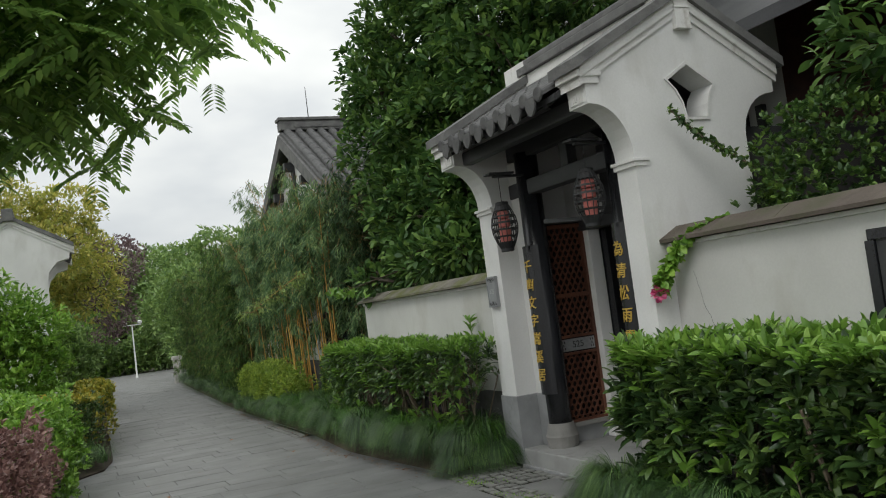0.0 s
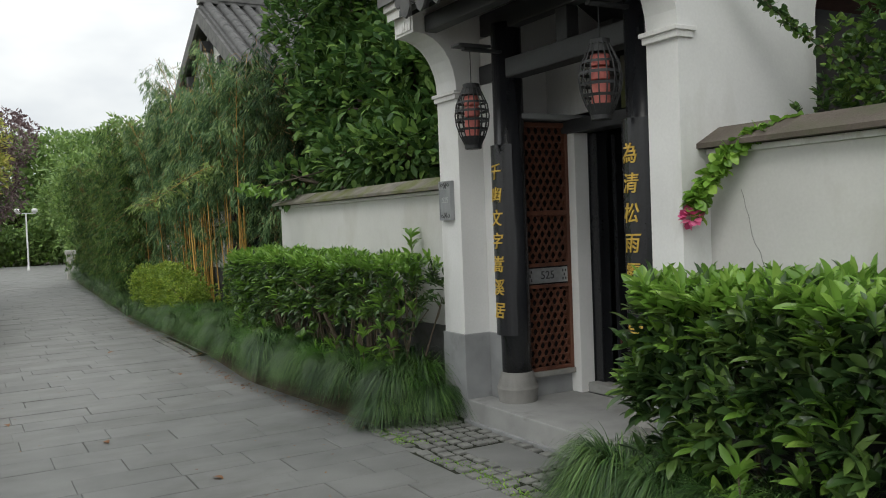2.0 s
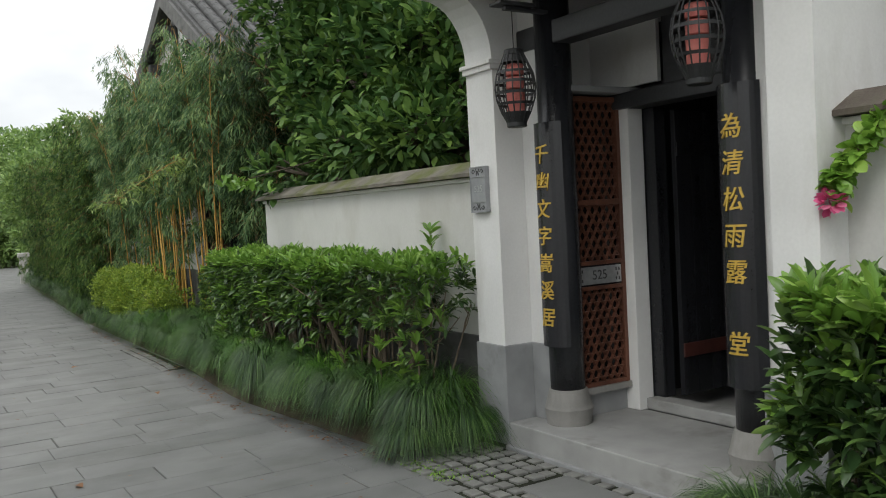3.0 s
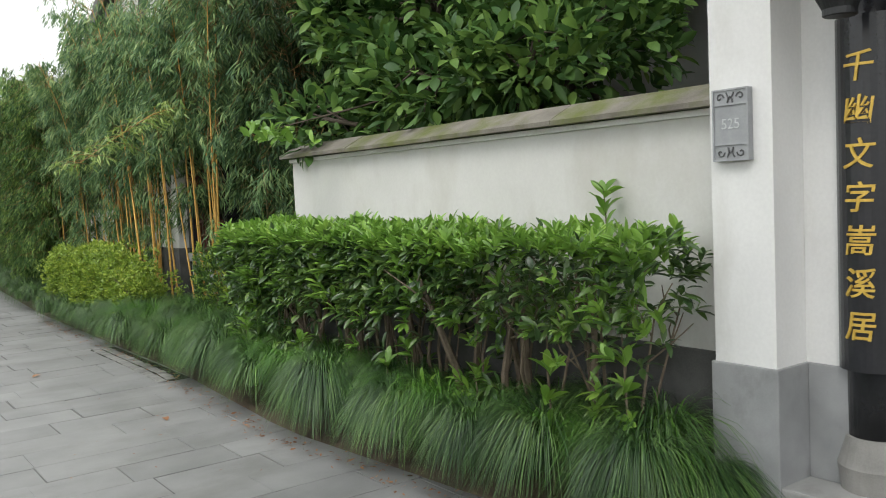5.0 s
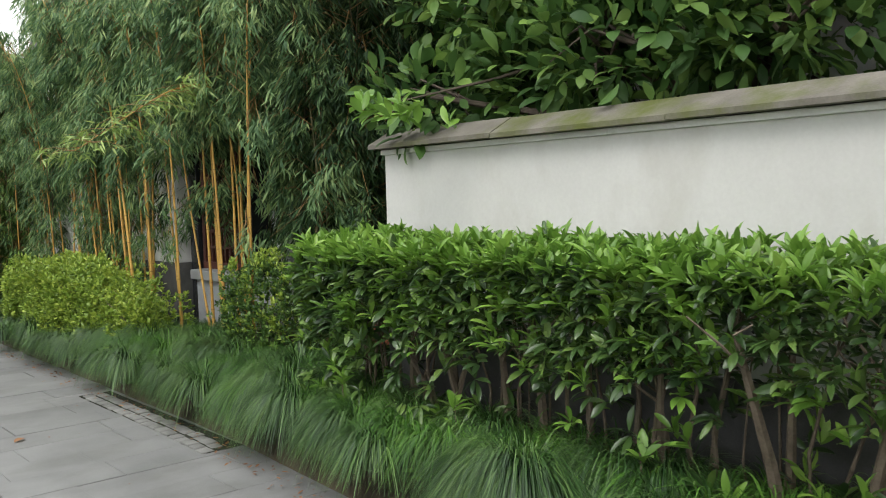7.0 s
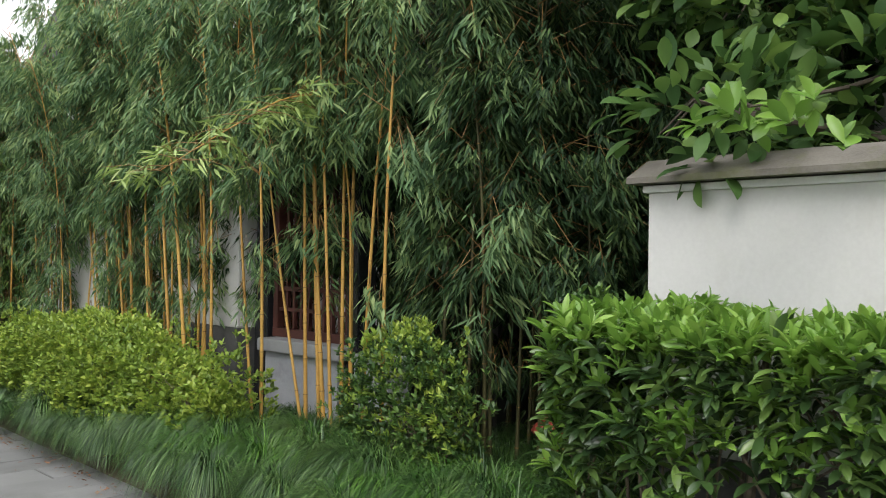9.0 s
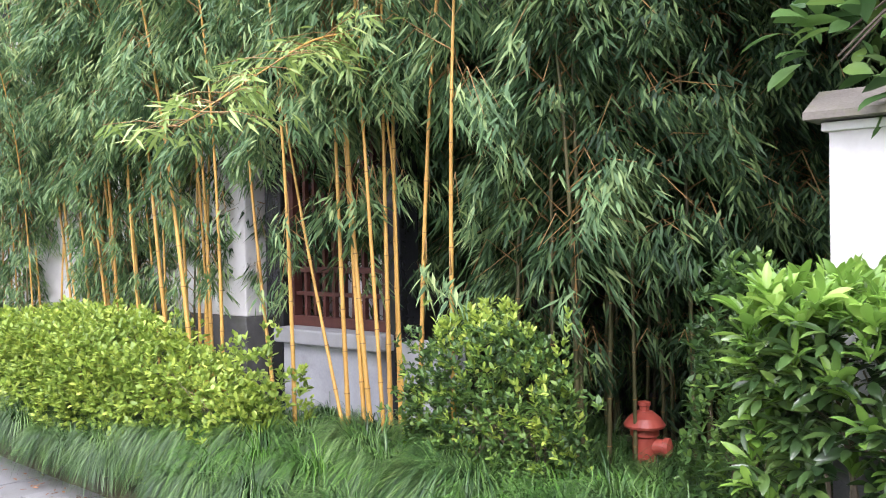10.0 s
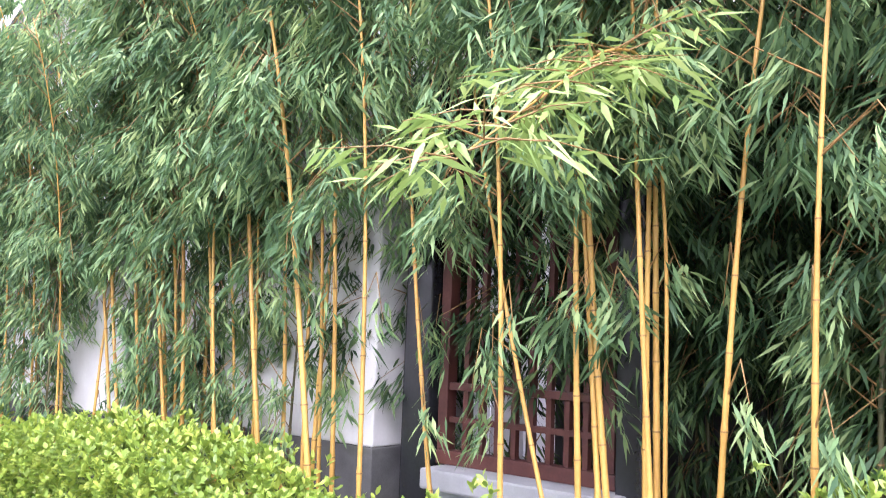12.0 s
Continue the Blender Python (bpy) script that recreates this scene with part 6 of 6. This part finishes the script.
# fallen leaves
for x, y, a in ((3.42, 12.9, 20), (2.6, 10.9, 80), (1.5, 8.2, 140), (0.9, 9.4, 30), (1.9, 6.9, 200), (2.3, 13.2, 10)):
    fl = thing("fallen_leaf", "curled brown fallen leaf", "leaf", (x, y, 0.006 if x < 3 else 0.36), "fallen leaves")
    leaves("blade", [(0, 0, 0)], [(math.cos(a), math.sin(a), 0.05)], [0.09], [0.045], BROAD, L_DRY, fl, rng, roll=0.1, kind="")

n = 420
ly = rng.uniform(7.4, 17.5, n)
lx = np.array([right_edge(v) for v in ly]) + rng.normal(-0.03, 0.05, n)
lit = thing("leaf_litter", "brown leaf litter along the grass edge", "leaf litter", (3.0, 12, 0), kind="stuff")
a = rng.uniform(0, 6.28, n)
o = leaves("litter", np.stack([lx - 3.0, ly - 12, rng.uniform(0.004, 0.02, n)], 1), np.stack([np.cos(a), np.sin(a), rng.normal(0, 0.15, n)], 1), rng.uniform(0.015, 0.05, n), rng.uniform(0.006, 0.02, n), SIMPLE, L_DRY, lit, rng, roll=0.3)
n = 110
o = thing("leaf_litter", "scattered specks of leaf litter on the lane", "leaf litter", (1.5, 11, 0), kind="stuff")
a = rng.uniform(0, 6.28, n)
leaves("litter", np.stack([rng.uniform(-1.4, 1.4, n), rng.uniform(-6, 8, n), np.full(n, 0.005)], 1), np.stack([np.cos(a), np.sin(a), np.full(n, 0.05)], 1), rng.uniform(0.012, 0.035, n), rng.uniform(0.006, 0.016, n), SIMPLE, L_DRY, o, rng, roll=0.1)
crack = [(4.066, 4.72, 1.60)]
for k in range(16):
    crack.append((4.066, crack[-1][1] - abs(rng.normal(0.008, 0.012)), crack[-1][2] - 0.045))
tagged(mesh_object("wall_crack", tube(bmesh.new(), crack, [0.0011] * len(crack), 4), M_RIDGE), "fine crack in the white plaster", "crack", kind="structure")

# ---- paving: setts and slabs ----
sett_base = thing("pavement", "small dark stone setts with mossy joints before the gate", "pavement", (0, 0, 0), kind="structure")
part("joint_bed", boxed(3.125, 3.835, 4.9, 7.36, -0.012, -0.001), M_MOSS_SHADE, sett_base)


def chamfered(lx, ly, h, c):
    bm = bmesh.new()
    lo = [bm.verts.new((sx * lx / 2, sy * ly / 2, -h)) for sx, sy in ((-1, -1), (1, -1), (1, 1), (-1, 1))]
    md = [bm.verts.new((sx * lx / 2, sy * ly / 2, -c)) for sx, sy in ((-1, -1), (1, -1), (1, 1), (-1, 1))]
    up = [bm.verts.new((sx * (lx / 2 - c), sy * (ly / 2 - c), 0)) for sx, sy in ((-1, -1), (1, -1), (1, 1), (-1, 1))]
    for a, b in ((lo, md), (md, up)):
        for i in range(4):
            bm.faces.new((a[i], a[(i + 1) % 4], b[(i + 1) % 4], b[i]))
    bm.faces.new(up)
    return bm


sett_mesh = [chamfered(0.076, 0.094, 0.03, 0.004), chamfered(0.072, 0.084, 0.03, 0.005)]
sett_data = []
for bm in sett_mesh:
    me = bpy.data.meshes.new("sett")
    bm.to_mesh(me)
    bm.free()
    me.materials.append(M_SETT)
    sett_data.append(me)
k = 0
y = 4.96
while y < 7.32:
    x = 3.175 + (0.012 if k % 2 else 0)
    while x < 3.80:
        if not (3.42 < x < 3.72 and 5.85 < y < 6.45):
            s = new("sett", sett_data[int(rng.integers(2))])
            s.parent = sett_base
            s.location = (x + rng.normal(0, 0.004), y + rng.normal(0, 0.003), 0.013 + rng.normal(0, 0.0025))
            s.rotation_euler = (rng.normal(0, 0.02), rng.normal(0, 0.02), rng.normal(0, 0.04))
        x += 0.102
    y += 0.124
    k += 1
for k in range(20):
    for c in (0, 1):
        y = 12.1 + 0.106 * k
        s = new("sett", sett_data[(k + c) % 2])
        s.parent = sett_base
        s.location = (right_edge(y) - 0.125 + 0.096 * c + rng.normal(0, 0.003), y + 0.05 * c, 0.012 + rng.normal(0, 0.0015))
        s.rotation_euler = (rng.normal(0, 0.015), rng.normal(0, 0.015), rng.normal(0, 0.03))
part("joint_bed", prism(bmesh.new(), [(2.965, -0.003), (3.2, -0.003), (3.2, 0.0045), (2.965, 0.0045)], 12.05, 14.2), M_MOSS_SHADE, sett_base)
part("inset_slab", boxed(3.40, 3.74, 5.84, 6.46, -0.02, 0.013, 0.004), M_SLAB, sett_base, "plain grey slab set among the setts")

n = 1400
mx = 3.14 + np.abs(rng.normal(0, 0.14, n))
my = rng.uniform(5.0, 7.3, n)
a = rng.uniform(0, 6.28, n)
ok = np.array([noise.noise((v * 2.3, w * 2.3, 8.0)) > 0.02 for v, w in zip(mx, my)]) & (mx < 3.75)
tufts = thing("moss", "green moss and tiny weeds in the sett joints", "moss", (0, 0, 0), kind="stuff")
leaves("moss_leaf", np.stack([mx, my, np.full(n, 0.004)], 1)[ok], np.stack([np.cos(a), np.sin(a), rng.uniform(0.3, 1.2, n)], 1)[ok], rng.uniform(0.012, 0.03, n)[ok], rng.uniform(0.006, 0.012, n)[ok], SIMPLE, L_BRIGHT, tufts, rng, roll=0.4)

slab_data = {}


def slab_mesh(lx):
    key = round(lx, 2)
    if key not in slab_data:
        bm = chamfered(key, 0.326, 0.03, 0.002)
        me = bpy.data.meshes.new("slab")
        bm.to_mesh(me)
        bm.free()
        me.materials.append(M_SLAB)
        slab_data[key] = me
    return slab_data[key]


COURSE = 0.33
near_slabs, rest = [], bmesh.new()
row = 0
y = -7.8
while y < 45.8:
    x = left_edge(y) - 0.25 - rng.uniform(0, 0.5)
    end = right_edge(y) + 0.18 if not 4.9 < y < 7.3 else 3.17
    while x < end:
        ln = float(rng.choice((0.6, 0.6, 0.6, 0.45, 0.8)))
        if 4.9 < y < 7.3:
            ln = min(ln, max(0.2, round(end - x, 2)))
        c, dz = x + ln / 2, rng.normal(0, 0.0012)
        if 4.2 < y < 18.5 and len(near_slabs) < 300:
            s = new("slab", slab_mesh(ln - 0.005))
            s.parent = road
            s.location = (c, y + COURSE / 2, dz)
            s.rotation_euler = (rng.normal(0, 0.0015), rng.normal(0, 0.0015), 0)
            near_slabs.append(s)
        else:
            b = chamfered(ln - 0.005, 0.326, 0.03, 0.002)
            bmesh.ops.translate(b, vec=(c, y + COURSE / 2, dz), verts=b.verts[:])
            tmp = bpy.data.meshes.new("tmp")
            b.to_mesh(tmp)
            b.free()
            rest.from_mesh(tmp)
            bpy.data.meshes.remove(tmp)
        x += ln
    y += COURSE
    row += 1
o = part("slab_field", rest, M_SLAB, road)
tagged(o, kind="stuff")
